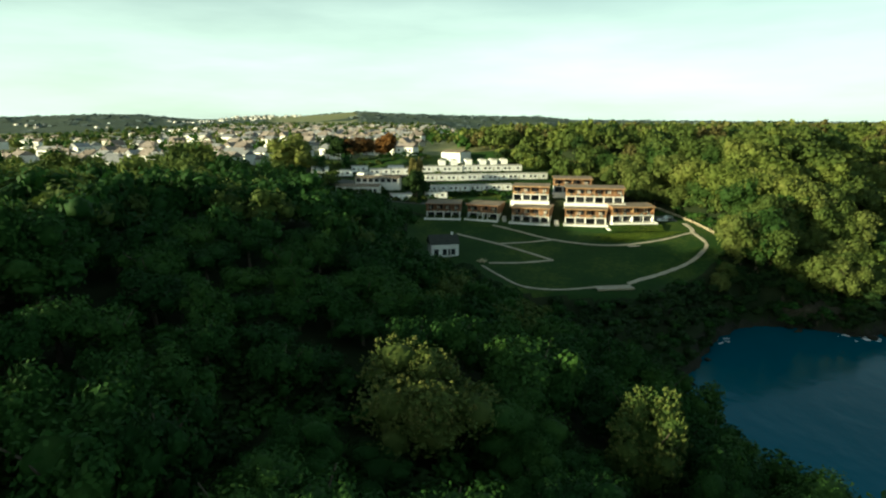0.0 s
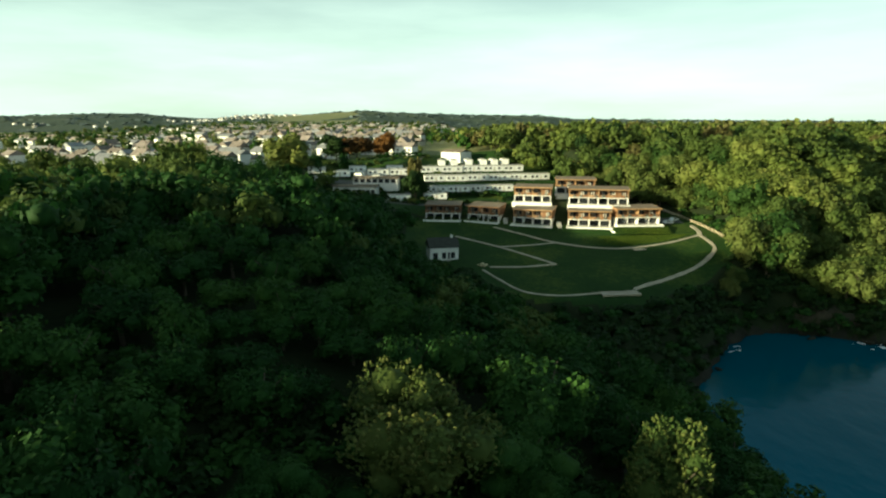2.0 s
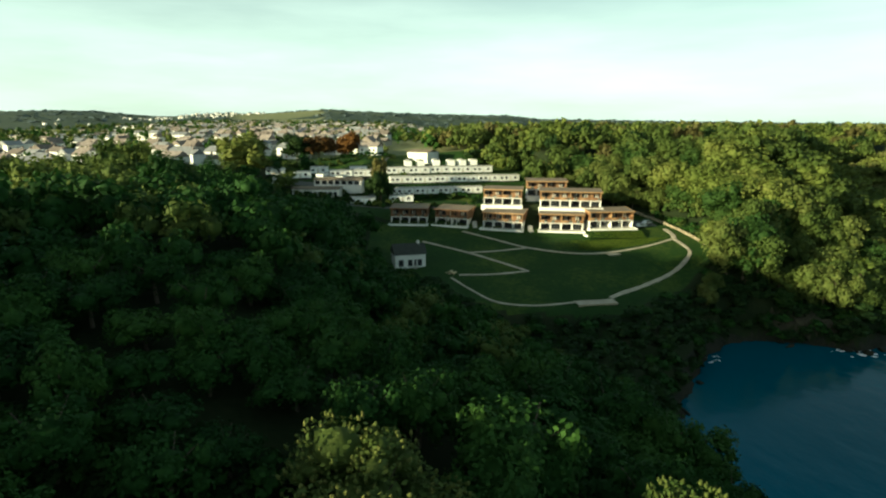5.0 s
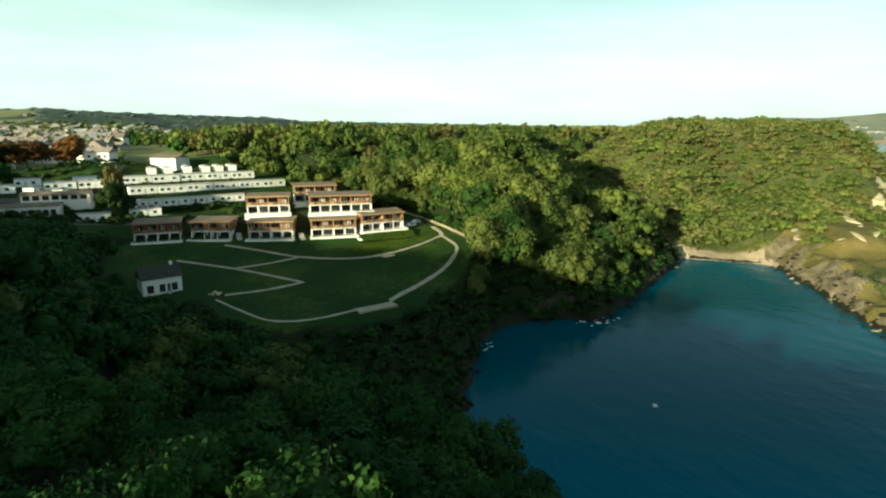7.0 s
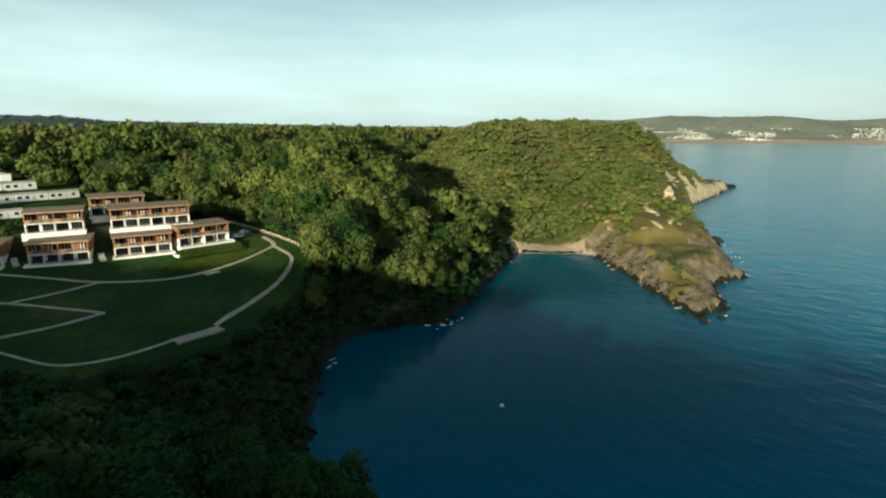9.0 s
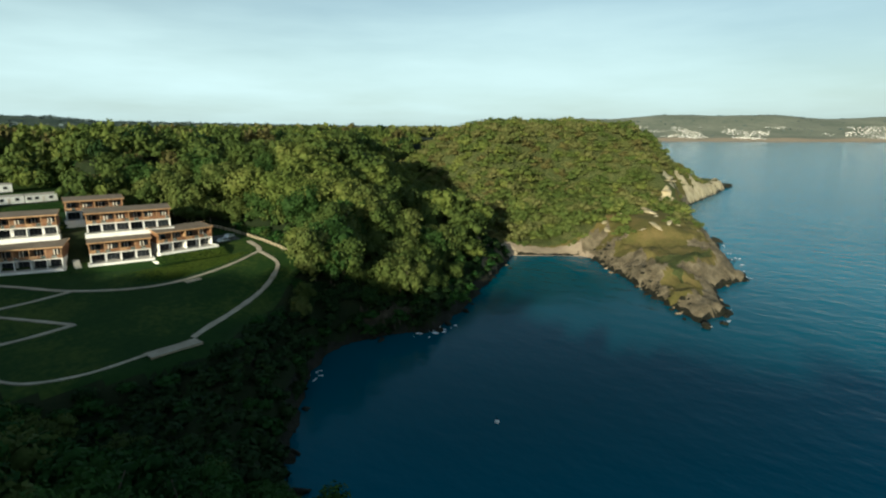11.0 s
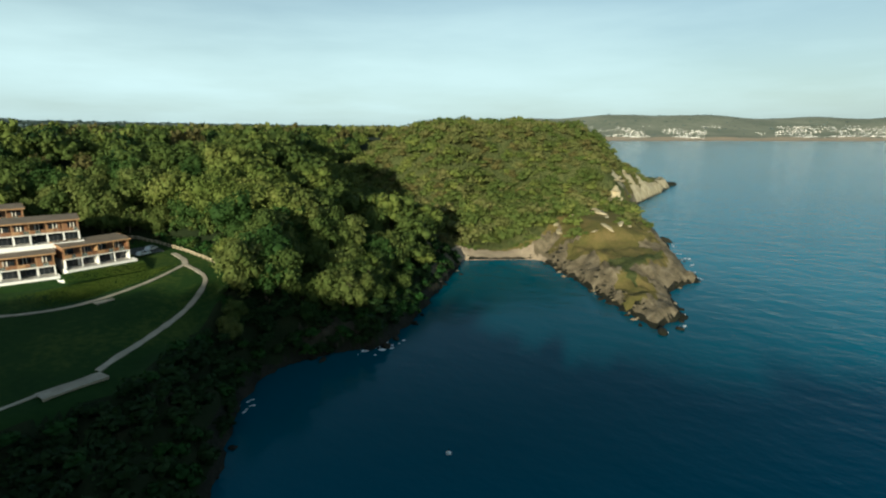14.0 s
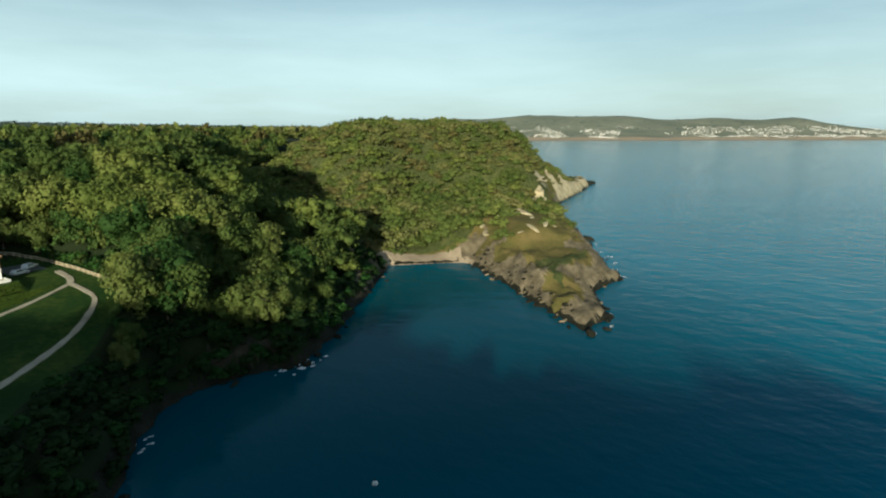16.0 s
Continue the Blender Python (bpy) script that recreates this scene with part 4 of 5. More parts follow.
def trunk_mesh(name, rng, h, r):
    """A tapered trunk with three to five limbs."""
    bm = bmesh.new()

    def limb(p, q, r0, r1, seg=7):
        way = (q - p).normalized()
        s = way.orthogonal().normalized()
        t = way.cross(s)
        rings = []
        for c, rr in ((p, r0), ((p + q) / 2 + s * r0 * 0.3, (r0 + r1) / 2), (q, r1)):
            rings.append([bm.verts.new(c + (s * math.cos(2 * math.pi * k / seg) + t * math.sin(2 * math.pi * k / seg)) * rr) for k in range(seg)])
        for a, b in zip(rings, rings[1:]):
            for k in range(seg):
                bm.faces.new((a[k], a[(k + 1) % seg], b[(k + 1) % seg], b[k]))

    limb(Vector((0, 0, -1.0)), Vector((0.1, 0.1, h * 0.55)), r, r * 0.6)
    for k in range(rng.integers(3, 6)):
        a = rng.uniform(0, 6.28)
        limb(Vector((0.05, 0.05, h * rng.uniform(0.3, 0.5))), Vector((math.cos(a) * h * 0.24, math.sin(a) * h * 0.24, h * rng.uniform(0.62, 0.8))), r * 0.45, r * 0.12, 5)
    me = bpy.data.meshes.new(name)
    bm.to_mesh(me)
    bm.free()
    me.materials.append(M["bark"])
    return me


def tree_model(label, seed, h, r, leaf_mat, lumps=13, leaves=1500, leaf=0.09, ball=ICO2, group="trees of the wood"):
    rng = np.random.default_rng(seed)
    ob = tagged(new("tree"), label, "tree", group)
    t = new("trunk", trunk_mesh("trunk", rng, h, 0.03 * h))
    t.parent = ob
    V, F = crown_arrays(rng, lumps, leaves, leaf, ball)
    V = V * [r, r, h * 0.5] + [0, 0, h * 0.52]
    c = new("crown", tri_mesh("crown", V, F, [leaf_mat]))
    c.parent = ob
    return ob


def seeding_tree(label, seed, h, r, leaf, tips):
    """A dark crown of many lumps, with upright seed clusters on its upper side, toned pale as if sunlit."""
    rng = np.random.default_rng(seed)
    ob = tagged(new("tree"), label, "tree", "single trees")
    new("trunk", trunk_mesh("trunk", rng, h, 0.03 * h)).parent = ob
    lumps = 44
    V, F = crown_arrays(rng, lumps, 8000, 0.028, ICO1)
    leafy = V[12 * (lumps + 1):].reshape(-1, 4, 3).mean(1)
    V = V * [r, r, h * 0.5] + [0, 0, h * 0.52]
    new("crown", tri_mesh("crown", V, F, [leaf])).parent = ob
    outer = leafy[(np.linalg.norm(leafy * [1, 1, 1.25], axis=1) > 0.66) & (leafy[:, 2] > -0.1)]
    SV, SF, at = [], [], 0
    sides = 5
    for p in outer[rng.choice(len(outer), 640, replace=False)]:
        out = np.array([p[0] * 0.6, p[1] * 0.6, 0.75]) + rng.normal(size=3) * 0.18
        out /= np.linalg.norm(out)
        u = np.cross(out, [0.3, 0.9, 0.1])
        u /= np.linalg.norm(u)
        v = np.cross(out, u)
        long, thick = rng.uniform(0.3, 0.62), rng.uniform(0.13, 0.25)
        root = p * [r, r, h * 0.5] + [0, 0, h * 0.52]
        ring = [root + out * long * f + (u * math.cos(6.283 * k / sides + f) + v * math.sin(6.283 * k / sides + f)) * thick * w * rng.uniform(0.6, 1.3) for f, w in ((0.25, 1.0), (0.55, 0.8), (0.8, 0.45)) for k in range(sides)]
        SV += [root, *ring, root + out * long]
        for k in range(sides):
            n = (k + 1) % sides
            SF += [(at, at + 1 + n, at + 1 + k), (at + 11 + k, at + 11 + n, at + 16)]
            for b in (1, 6):
                SF += [(at + b + k, at + b + n, at + b + 5 + n), (at + b + k, at + b + 5 + n, at + b + 5 + k)]
        at += 17
    clusters = new("seed_head", tri_mesh("seed_head", np.array(SV), np.array(SF), [tips]))
    clusters.parent = ob
    tagged(clusters, "upright seed clusters, sunlight put into their pale tone", kind="stuff")
    return ob


def woodland_ok(x, y):
    """Where trees stand: inland, off the lawn, the blocks, the caravan park and the town."""
    d = inside_distance(LAND, x, y)
    l = inside_distance(LAWN, x, y)
    edge = np.interp(y, (212, 228, 243, 250, 280, 295, 350, 700), (100, 86, 68, 50, 56, 43, 14, 12))
    site = (x > -58) & (x < edge) & (y > 205) & (y < 318) & (x > -20 - (318 - y) * 0.4)
    site |= (x > -12) & (x < 12) & (y > 173) & (y < 196)
    site |= (x < edge) & (y > 300)
    return (d > 5) & (l < -2.0) & ~site


rng = np.random.default_rng(11)


def scatter(x0, x1, y0, y1, gap):
    xs, ys = np.meshgrid(np.arange(x0, x1, gap), np.arange(y0, y1, gap * 0.9))
    xs = xs + (np.arange(xs.shape[0]) % 2)[:, None] * gap / 2
    return (xs + rng.uniform(-0.46, 0.46, xs.shape) * gap).ravel(), (ys + rng.uniform(-0.46, 0.46, xs.shape) * gap).ravel()


# near-slope crowns use the shade-darkened leaf, hill crowns the lighter ones
close_models = [tree_model("broad dark green tree close below the viewpoint", 1, 12.0, 5.0, M["leaf_wood_shade_tone"], 21, 6200, 0.023),
                tree_model("dark green tree with loose uneven crown", 2, 13.0, 4.6, M["leaf_wood_shade_tone"], 24, 6200, 0.024),
                tree_model("bushy dark green tree of the near wood", 3, 11.0, 4.8, M["leaf_wood_shade_tone"], 22, 6200, 0.023)]
near_models = [tree_model("broad dark green woodland tree with rounded crown", 11, 12.0, 5.2, M["leaf_wood_shade_tone"], 15, 2100, 0.043, ICO1),
               tree_model("tall dark green woodland tree with loose crown", 12, 13.5, 4.8, M["leaf_wood_shade_tone"], 16, 2100, 0.043, ICO1),
               tree_model("small bushy dark green woodland tree", 13, 9.5, 4.4, M["leaf_wood_shade_tone"], 13, 2000, 0.044, ICO1)]
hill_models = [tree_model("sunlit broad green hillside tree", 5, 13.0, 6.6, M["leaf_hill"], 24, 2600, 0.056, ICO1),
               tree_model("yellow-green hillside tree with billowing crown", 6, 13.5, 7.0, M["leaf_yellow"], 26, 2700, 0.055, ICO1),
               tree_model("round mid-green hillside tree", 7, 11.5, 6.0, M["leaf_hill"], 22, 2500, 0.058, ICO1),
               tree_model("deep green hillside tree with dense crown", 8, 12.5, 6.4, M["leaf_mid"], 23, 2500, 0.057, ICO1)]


def plant(models, x, y, choice, scale, tall=None):
    tall = tall or scale
    m = pose(x, y, height(x, y) - 0.3, 0, 0, rng.uniform(0, 360)) @ Matrix.Diagonal((scale * rng.uniform(0.9, 1.1), scale * rng.uniform(0.9, 1.1), tall, 1))
    ob = models[choice]
    if ob.name not in first:
        first[ob.name] = True
        ob.matrix_world = m
    else:
        c = copy_thing(ob, Matrix())
        c.matrix_basis = m


def canopy_top(x, y):
    """The wood's wind-clipped top sinks towards the cove and the lawn, with a dip across the slope that lets the sun
    in.
    """
    top = 36 - 0.24 * (y - 100) - 0.5 * x if x > -16 else 99.0
    return min(top, 36 - 0.2 * x) if y < 57 else top - 4.5 if y < 82 else top


# the wood on the near slope, and the front of the wooded hill
xs, ys = scatter(-96, 60, 6, 212, 7.4)
keep = woodland_ok(xs, ys) & (ys > 8 - xs * 0.3) & (xs < 58)
order = np.argsort(np.hypot(xs - 12, ys - 30))
rest, low_spots, near_count = [], [], 0
for i in order:
    x, y = xs[i], ys[i]
    if not keep[i] or math.hypot(x + 2.5, y - 54) < 8.5 or math.hypot(x - 21.7, y - 52.5) < 6.5:
        continue
    room = canopy_top(x, y) - height(x, y)
    if room < 2.4:
        low_spots.append((x, y))
        continue
    tall = min(room / 12.0, rng.uniform(0.82, 1.12))
    if abs(x + 2.5) < 8 and 34 < y < 54 or abs(x - 21) < 5 and 38 < y < 53:
        tall = 0.4                                                     # low growth round the two sunlit trees
    # lower here as well, to let the sun through to those two
    if -30 < x < -9 and 40 < y < 54 or 5 < x < 17 and 42 < y < 52:
        tall = min(tall, 0.7)
    if -46 < x < -9 and 44 < y < 98 and not (x < -34 and y < 58) or -10 < x < 8 and 58 < y < 92:
        tall = min(tall, rng.uniform(0.55, 0.75))                      # kept low so that the ridge's shadow covers them
    if -62 < x < -28 and 122 < y < 168:
        tall = min(tall, 0.74)                                         # kept low so that the sun reaches the lawn over them
    wide = max(tall, 0.7) * rng.uniform(1.05, 1.4)
    if near_count < 185:
        close = near_count < 48
        plant(close_models if close else near_models, x, y, rng.integers(0, 3), wide, tall)
        near_count += 1
    else:
        rest.append((x, y, tall * 12, 4.8 * min(wide, tall * 1.3)))
xs, ys = scatter(68, 215, 166, 268, 7.3)
d = inside_distance(LAND, xs, ys)
keep = woodland_ok(xs, ys) & (d > 7) & (inside_distance(LAWN, xs, ys) < -3.5)
hill = [(x, y, dd) for x, y, dd in zip(xs[keep], ys[keep], d[keep])]
hill.sort(key=lambda q: q[0] + q[1])
hill_rest = []
for x, y, dd in hill:
    yellow = math.hypot(x - 122, y - 218) < 17 or rng.random() < 0.1
    size = rng.uniform(0.5, 0.62) if dd < 13 else rng.uniform(0.66, 0.86) if inside_distance(LAWN, x, y) > -8 else rng.choice([0.65, 0.8, 0.95, 1.1, 1.3])
    if math.hypot(x - 122, y - 218) < 17:
        size = rng.uniform(1.1, 1.35)                                  # a dome of taller yellow-green crowns
    if near_count < 290:
        plant(hill_models, x, y, 1 if yellow else rng.choice([0, 0, 2, 2, 3, 3] if x < 112 else [0, 0, 0, 2, 2, 3]), size)
        near_count += 1
    else:
        hill_rest.append((x, y, 12.5 * size, 6.8 * size))

for x, y, top in ((-64, 172, 52), (-60, 180, 53), (-66, 186, 52.5), (-57, 189, 49), (-62, 196, 51), (-69, 178, 54), (-55, 200, 46), (-67, 203, 51), (-74, 190, 54), (-50, 207, 42), (-60, 208, 45)):
    plant(near_models, x, y, rng.integers(0, 3), 1.25, (top - height(x, y)) / 12.0)
for x, y, s in ((-7.5, 176.5, 0.5), (-9.5, 181.0, 0.62), (-2.5, 175.5, 0.36), (-12.0, 186.0, 0.7)):
    plant(near_models, x, y, 2, s)

# single trees that stand apart
for label, x, y, h, r, mat, seed in (("dark conifer-green tree among the caravans", -13.5, 256, 15.5, 6.2, "leaf_dark_and_shaded", 21), ("tall brownish bare-topped tree by the caravans", -14.5, 261, 19, 4.2, "leaf_brown", 22),
                                     ("orange autumn tree at the park's edge", -51, 326, 15, 10.5, "leaf_autumn", 23), ("orange-brown autumn tree among houses", -38, 352, 15, 10, "leaf_autumn", 24),
                                     ("large yellow-green tree beside the park", -74, 271, 19, 11, "leaf_yellow", 25), ("dark round tree behind the park", -73, 358, 14, 7, "leaf_dark_and_shaded", 26),
                                     ("dark green tree beside the orange tree", -62, 322, 14, 8, "leaf_dark_and_shaded", 27), ("sunlit yellowish tree with seed clusters", -2.4, 54.0, 9.9, 7.5, "leaf_seed_sunlit", 28),
                                     ("pale green feathery tree", 21.7, 52.5, 13.2, 4.8, "leaf_hill", 29)):
    t = tree_model(label, seed, h, r, M[mat], 14, 1600, 0.085, ICO2, "single trees") if y > 60 else seeding_tree(label, seed, h, r, M["leaf_hill" if mat == "leaf_seed_sunlit" else "leaf_mid"], M[mat])
    t.matrix_world = pose(x, y, height(x, y) - 0.3)


def tallness(h, r):
    return min(max(h * 0.5, r * 0.7), r * 1.6)


def planted(name, label, spots, sizes, mats, variants, category="trees"):
    """Many plants in one object."""
    models = [crown_arrays(np.random.default_rng(100 + k), *v) for k, v in enumerate(variants)]
    V, F, mi, at = [], [], [], 0
    zs = lie(spots[:, 0], spots[:, 1])
    for (x, y), z, (h, r), mt in zip(spots, zs, sizes, mats):
        v, f = models[rng.integers(len(models))]
        a = rng.uniform(0, 6.28)
        c, s = math.cos(a), math.sin(a)
        p = v @ np.array([[c, s, 0], [-s, c, 0], [0, 0, 1]]) * [r, r, tallness(h, r)] + [x, y, z + h - tallness(h, r) * 0.95]
        V.append(p)
        F.append(f + at)
        mi.append(np.full(len(f), mt))
        at += len(v)
    me = tri_mesh(name, np.concatenate(V), np.concatenate(F), [M["leaf_wood_shade_tone"], M["leaf_hill"], M["leaf_yellow"], M["leaf_scrub"], M["leaf_dark_and_shaded"], M["leaf_brown"], M["leaf_far_hazed"], M["leaf_mid"]], np.concatenate(mi))
    return tagged(new(name, me), label, category, kind="stuff")


MID = [(12, 230, 0.115), (11, 220, 0.118), (13, 240, 0.112)]
FINE = [(11, 400, 0.08), (10, 390, 0.082), (12, 410, 0.078)]
FAR = [(3, 46, 0.26), (3, 42, 0.28), (4, 50, 0.24)]
# wood behind: rear of the near slope, hill and plateau
xs, ys = scatter(-215, -80, -120, 300, 8.0)
k = woodland_ok(xs, ys) & (ys < 255 + (xs + 80) * 0.75)
spots = np.stack([xs[k], ys[k]], 1)
xs, ys = scatter(-82, -57, 208, 296, 8.0)
k = (np.hypot(xs + 74, ys - 271) > 11)
spots = np.concatenate([spots, np.stack([xs[k], ys[k]], 1)])
xs, ys = scatter(-80, 62, -40, 46, 9)
k = woodland_ok(xs, ys) & (ys <= 8 - xs * 0.3)
spots = np.concatenate([spots, np.stack([xs[k], ys[k]], 1)])
extra = np.array(rest + hill_rest)
belt_low = (spots[:, 0] > -84) & (spots[:, 0] < -56) & (spots[:, 1] > 232) & (spots[:, 1] < 298)
low_side = (spots[:, 0] < -0.49 * spots[:, 1]) & (spots[:, 0] > -0.63 * spots[:, 1]) & (spots[:, 1] > 120)
clump_at = np.hypot((spots[:, 0] + 86) / 1.4, spots[:, 1] - 203) < 30
sizes = [(rng.uniform(14, 17.5), rng.uniform(5, 6.5)) if tall_one else (rng.uniform(9, 13), rng.uniform(4.4, 5.8)) for tall_one in clump_at]
sizes = [(max(5.0, h - 6.5), r) if low else (h, r) for (h, r), low in zip(sizes, low_side)]
sizes = [(6.0, r) if low else (h, r) for (h, r), low in zip(sizes, belt_low)] + [tuple(q) for q in extra[:, 2:]]
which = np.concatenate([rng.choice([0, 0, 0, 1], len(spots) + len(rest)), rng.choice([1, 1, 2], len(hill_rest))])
everywhere = np.concatenate([spots, extra[:, :2]])
# upland crowns get lighter leaves, which stand in for sunlight on them
upland = (everywhere[:, 0] < -58) & (everywhere[:, 1] > 100) & (everywhere[:, 0] > -0.8 * everywhere[:, 1])
which = np.where(upland, rng.choice([1, 1, 0, 2], len(which)), which)
sizes = [(h * (rng.choice([0.75, 0.9, 1.12]) if u else 1.0), r) for (h, r), u in zip(sizes, upland)]
# trees out of view, added on those ridges to cast shadow
hidden = (everywhere[:, 0] < -95) & (everywhere[:, 1] < -everywhere[:, 0] * 1.0) | (everywhere[:, 1] < -60)
for pick, variety, words in ((hidden, FAR, "unseen wood on an added ridge that shades the slope"), (~hidden, FINE, "wood covering the near slope, shade and sun in its leaf tones")):
    planted("woodland", words, everywhere[pick], [q for q, k in zip(sizes, pick) if k], which[pick], variety, "woodland")

xs, ys = scatter(6, 330, 240, 470, 8.2)
k = woodland_ok(xs, ys) & ~((xs > 68) & (xs < 215) & (ys < 262)) & ~((xs > 215) & (ys < 330 + (xs - 215) * 0.5) & (xs > 215 + (ys - 262) * 0.25))
spots = np.stack([xs[k], ys[k]], 1)
front = (spots[:, 1] < 310) | (spots[:, 0] > 200)
for rows, variety, words in ((spots[front], MID, "green mixed wood behind the caravans"), (spots[~front], [(6, 120, 0.17), (5, 110, 0.18), (6, 115, 0.175)], "green mixed wood on the plateau")):
    planted("woodland", words, rows, [(rng.uniform(9, 15) * q, rng.uniform(4.6, 6.6) * q) for q in rng.choice([0.9, 1.0, 1.0, 1.12], len(rows))], rng.choice([1, 1, 2, 1, 1, 5, 2, 4], len(rows)), variety, "woodland")
xs, ys = scatter(90, 900, 470, 1200, 19)
k = woodland_ok(xs, ys) & (rng.random(len(xs)) < 0.95)
spots = np.stack([xs[k], ys[k]], 1)
# lighter leaf mix stands in for sun on the distant canopy
planted("woodland", "distant green wood on the plateau", spots, [(rng.uniform(10, 15), rng.uniform(8, 12)) for _ in spots], rng.choice([2, 2, 3, 3], len(spots)), FAR, "woodland")

# low scrub on the headland
xs, ys = scatter(205, 640, 110, 420, 5.3)
d = inside_distance(LAND, xs, ys)
valley = (xs < 215 + (ys - 200) * 0.25)
top_bare = ((xs - 268) / 42) ** 2 + ((ys - 151) / 30) ** 2 < 1
bare = (top_bare & (rng.random(len(xs)) < 0.9)) | (d < np.where(xs > 470, 11, 8)) | ((xs < 300) & (ys < 180) & (d < 15)) | (xs > 590) | (np.hypot(xs - 234, ys - 190) < 12)
bare |= (xs < 285) & (ys < 147)
for ox, oy, wide in ((302, 175, 7), (415, 208, 8), (440, 216, 9), (366, 190, 8), (388, 198, 8.5), (350, 184, 6)):
    bare |= np.hypot((xs - ox) / 1.7, ys - oy) < wide
k = (d > 5) & ~valley & ~bare & woodland_ok(xs, ys) & ~((ys > 330 + (xs - 215) * 0.5))
spots = np.stack([xs[k], ys[k]], 1)
wooded = np.array([noise.noise(Vector((x / 30, y / 24, 3))) + 0.9 * math.exp(-((x - 262) ** 2 + (y - 212) ** 2) / 38**2) for x, y in spots])
tall_bush = (wooded > 0.1) & (spots[:, 0] < 470)
sizes = []
for e, b, (x, y) in zip(d[k], tall_bush, spots):
    big = 0.5 if e < 14 else rng.choice([1.2, 1.5, 1.9]) if b else rng.choice([0.7, 0.9, 1.15])
    sizes.append((rng.uniform(3.4, 5.2) * big, rng.uniform(4.2, 5.8) * (0.6 if e < 14 else 0.75 + 0.3 * big)))
planted("scrub", "yellow-green scrub and low trees covering the headland", spots, sizes, np.where(tall_bush, rng.choice([1, 1, 3, 2, 1], len(spots)), np.where(top_bare[k], rng.choice([3, 5, 5, 3], len(spots)), rng.choice([3, 3, 1, 3, 5, 2], len(spots)))), [(6, 84, 0.14), (7, 88, 0.135), (6, 80, 0.145)], "scrub")
# bushes on the cliffs below the lawn and along the cove
xs, ys = scatter(-8, 240, 85, 215, 3.6)
d = inside_distance(LAND, xs, ys)
l = inside_distance(LAWN, xs, ys)
below = (l < -3.6) & ((d < 21) | (l > -30) & (ys < 200) & (xs < 70))
k = (d > 1.1) & below & (rng.random(len(xs)) < 0.85 + d / 25) & (ys < 205) & (np.hypot(xs - 236, ys - 192) > 22) & (xs < 226 - (200 - ys) * 0.9) & ~((xs > 180) & (ys < 170)) & ~((xs < 12) & (ys > 168))
spots = np.stack([xs[k], ys[k]], 1)
# these leaves are near black to carry the shade on the cliffs
planted("scrub", "bushes clinging to the cliffs, shade in their dark tone", spots, [(rng.uniform(1.7, 3.7), rng.uniform(2.1, 3.6)) for _ in spots], rng.choice([0, 4, 4, 4], len(spots)), [(4, 80, 0.2), (3, 74, 0.21)], "scrub")


xs, ys = scatter(86, 122, 196, 248, 3.4)
l = inside_distance(LAWN, xs, ys)
k = (l < -2.2) & (l > -16) & (xs > np.interp(ys, (196, 203, 211, 219, 226, 230, 233, 236), (102, 101.2, 100, 98.2, 96.3, 93, 88, 86)))
spots = np.stack([xs[k], ys[k]], 1)
planted("scrub", "green bushes on the slope above the path's fence", spots, [(rng.uniform(2.0, 3.2) if e > -4 else rng.uniform(4.0, 7.5), rng.uniform(2.0, 3.2)) for e in l[k]], rng.choice([1, 7, 7], len(spots)), [(7, 120, 0.14), (8, 130, 0.135)], "scrub")

# undergrowth in the darkest leaves, shade under the trees included in the colour
xs, ys = scatter(-36, 34, 18, 60, 3.3)
spots = np.stack([xs, ys], 1)[woodland_ok(xs, ys)]
planted("undergrowth", "bushes under the near slope's trees, shade in their dark tone", spots, [(rng.uniform(1.6, 3.4), rng.uniform(1.8, 2.8)) for _ in spots], rng.choice([0, 4, 0], len(spots)), [(6, 130, 0.14), (7, 140, 0.135)], "bushes")

# hedges and bushes of the caravan park
hedge = []
for (ax, ay), (bx, by), gap in (((-9, 261.5), (35, 268.5), 2.2), ((34, 262), (52, 279), 2.4), ((-10, 252), (28, 247), 2.6), ((-34, 248.5), (-11, 248), 2.4), ((-9, 280.5), (30, 287), 3.4), ((-24, 296), (-24, 262), 3.0), ((24, 234), (26, 246), 2.4), ((44, 232), (45, 243), 2.2), ((-56, 262), (-56, 290), 3.0), ((5, 240), (24, 236), 2.6), ((102.5, 197), (97, 228), 1.9), ((105.5, 199), (94, 236), 2.1), ((-44, 261.3), (-22, 260), 2.0), ((-52, 253.8), (-30, 252.6), 2.2), ((-60, 299), (-20, 309), 2.2), ((-48, 314), (-10, 321), 2.4), ((-40, 329), (-14, 333), 2.6)):
    n = int(math.hypot(bx - ax, by - ay) / gap)
    hedge += [(ax + (bx - ax) * (k + rng.uniform(-0.3, 0.3)) / n, ay + (by - ay) * k / n + rng.normal() * 0.5) for k in range(n + 1)]
a, b = scatter(26, 50, 246, 266, 5.0)
hedge += [(x, y) for x, y in zip(a, b) if x < 34 + (y - 246) * 0.7 and rng.random() < 0.6]
hedge = np.array(hedge)
planted("hedge", "dark hedges and bushes between the caravans", hedge, [(rng.uniform(1.6, 3.4), rng.uniform(1.3, 2.3)) for _ in hedge], rng.choice([0, 0, 4, 1], len(hedge)), [(4, 90, 0.2), (3, 80, 0.22)], "hedge")


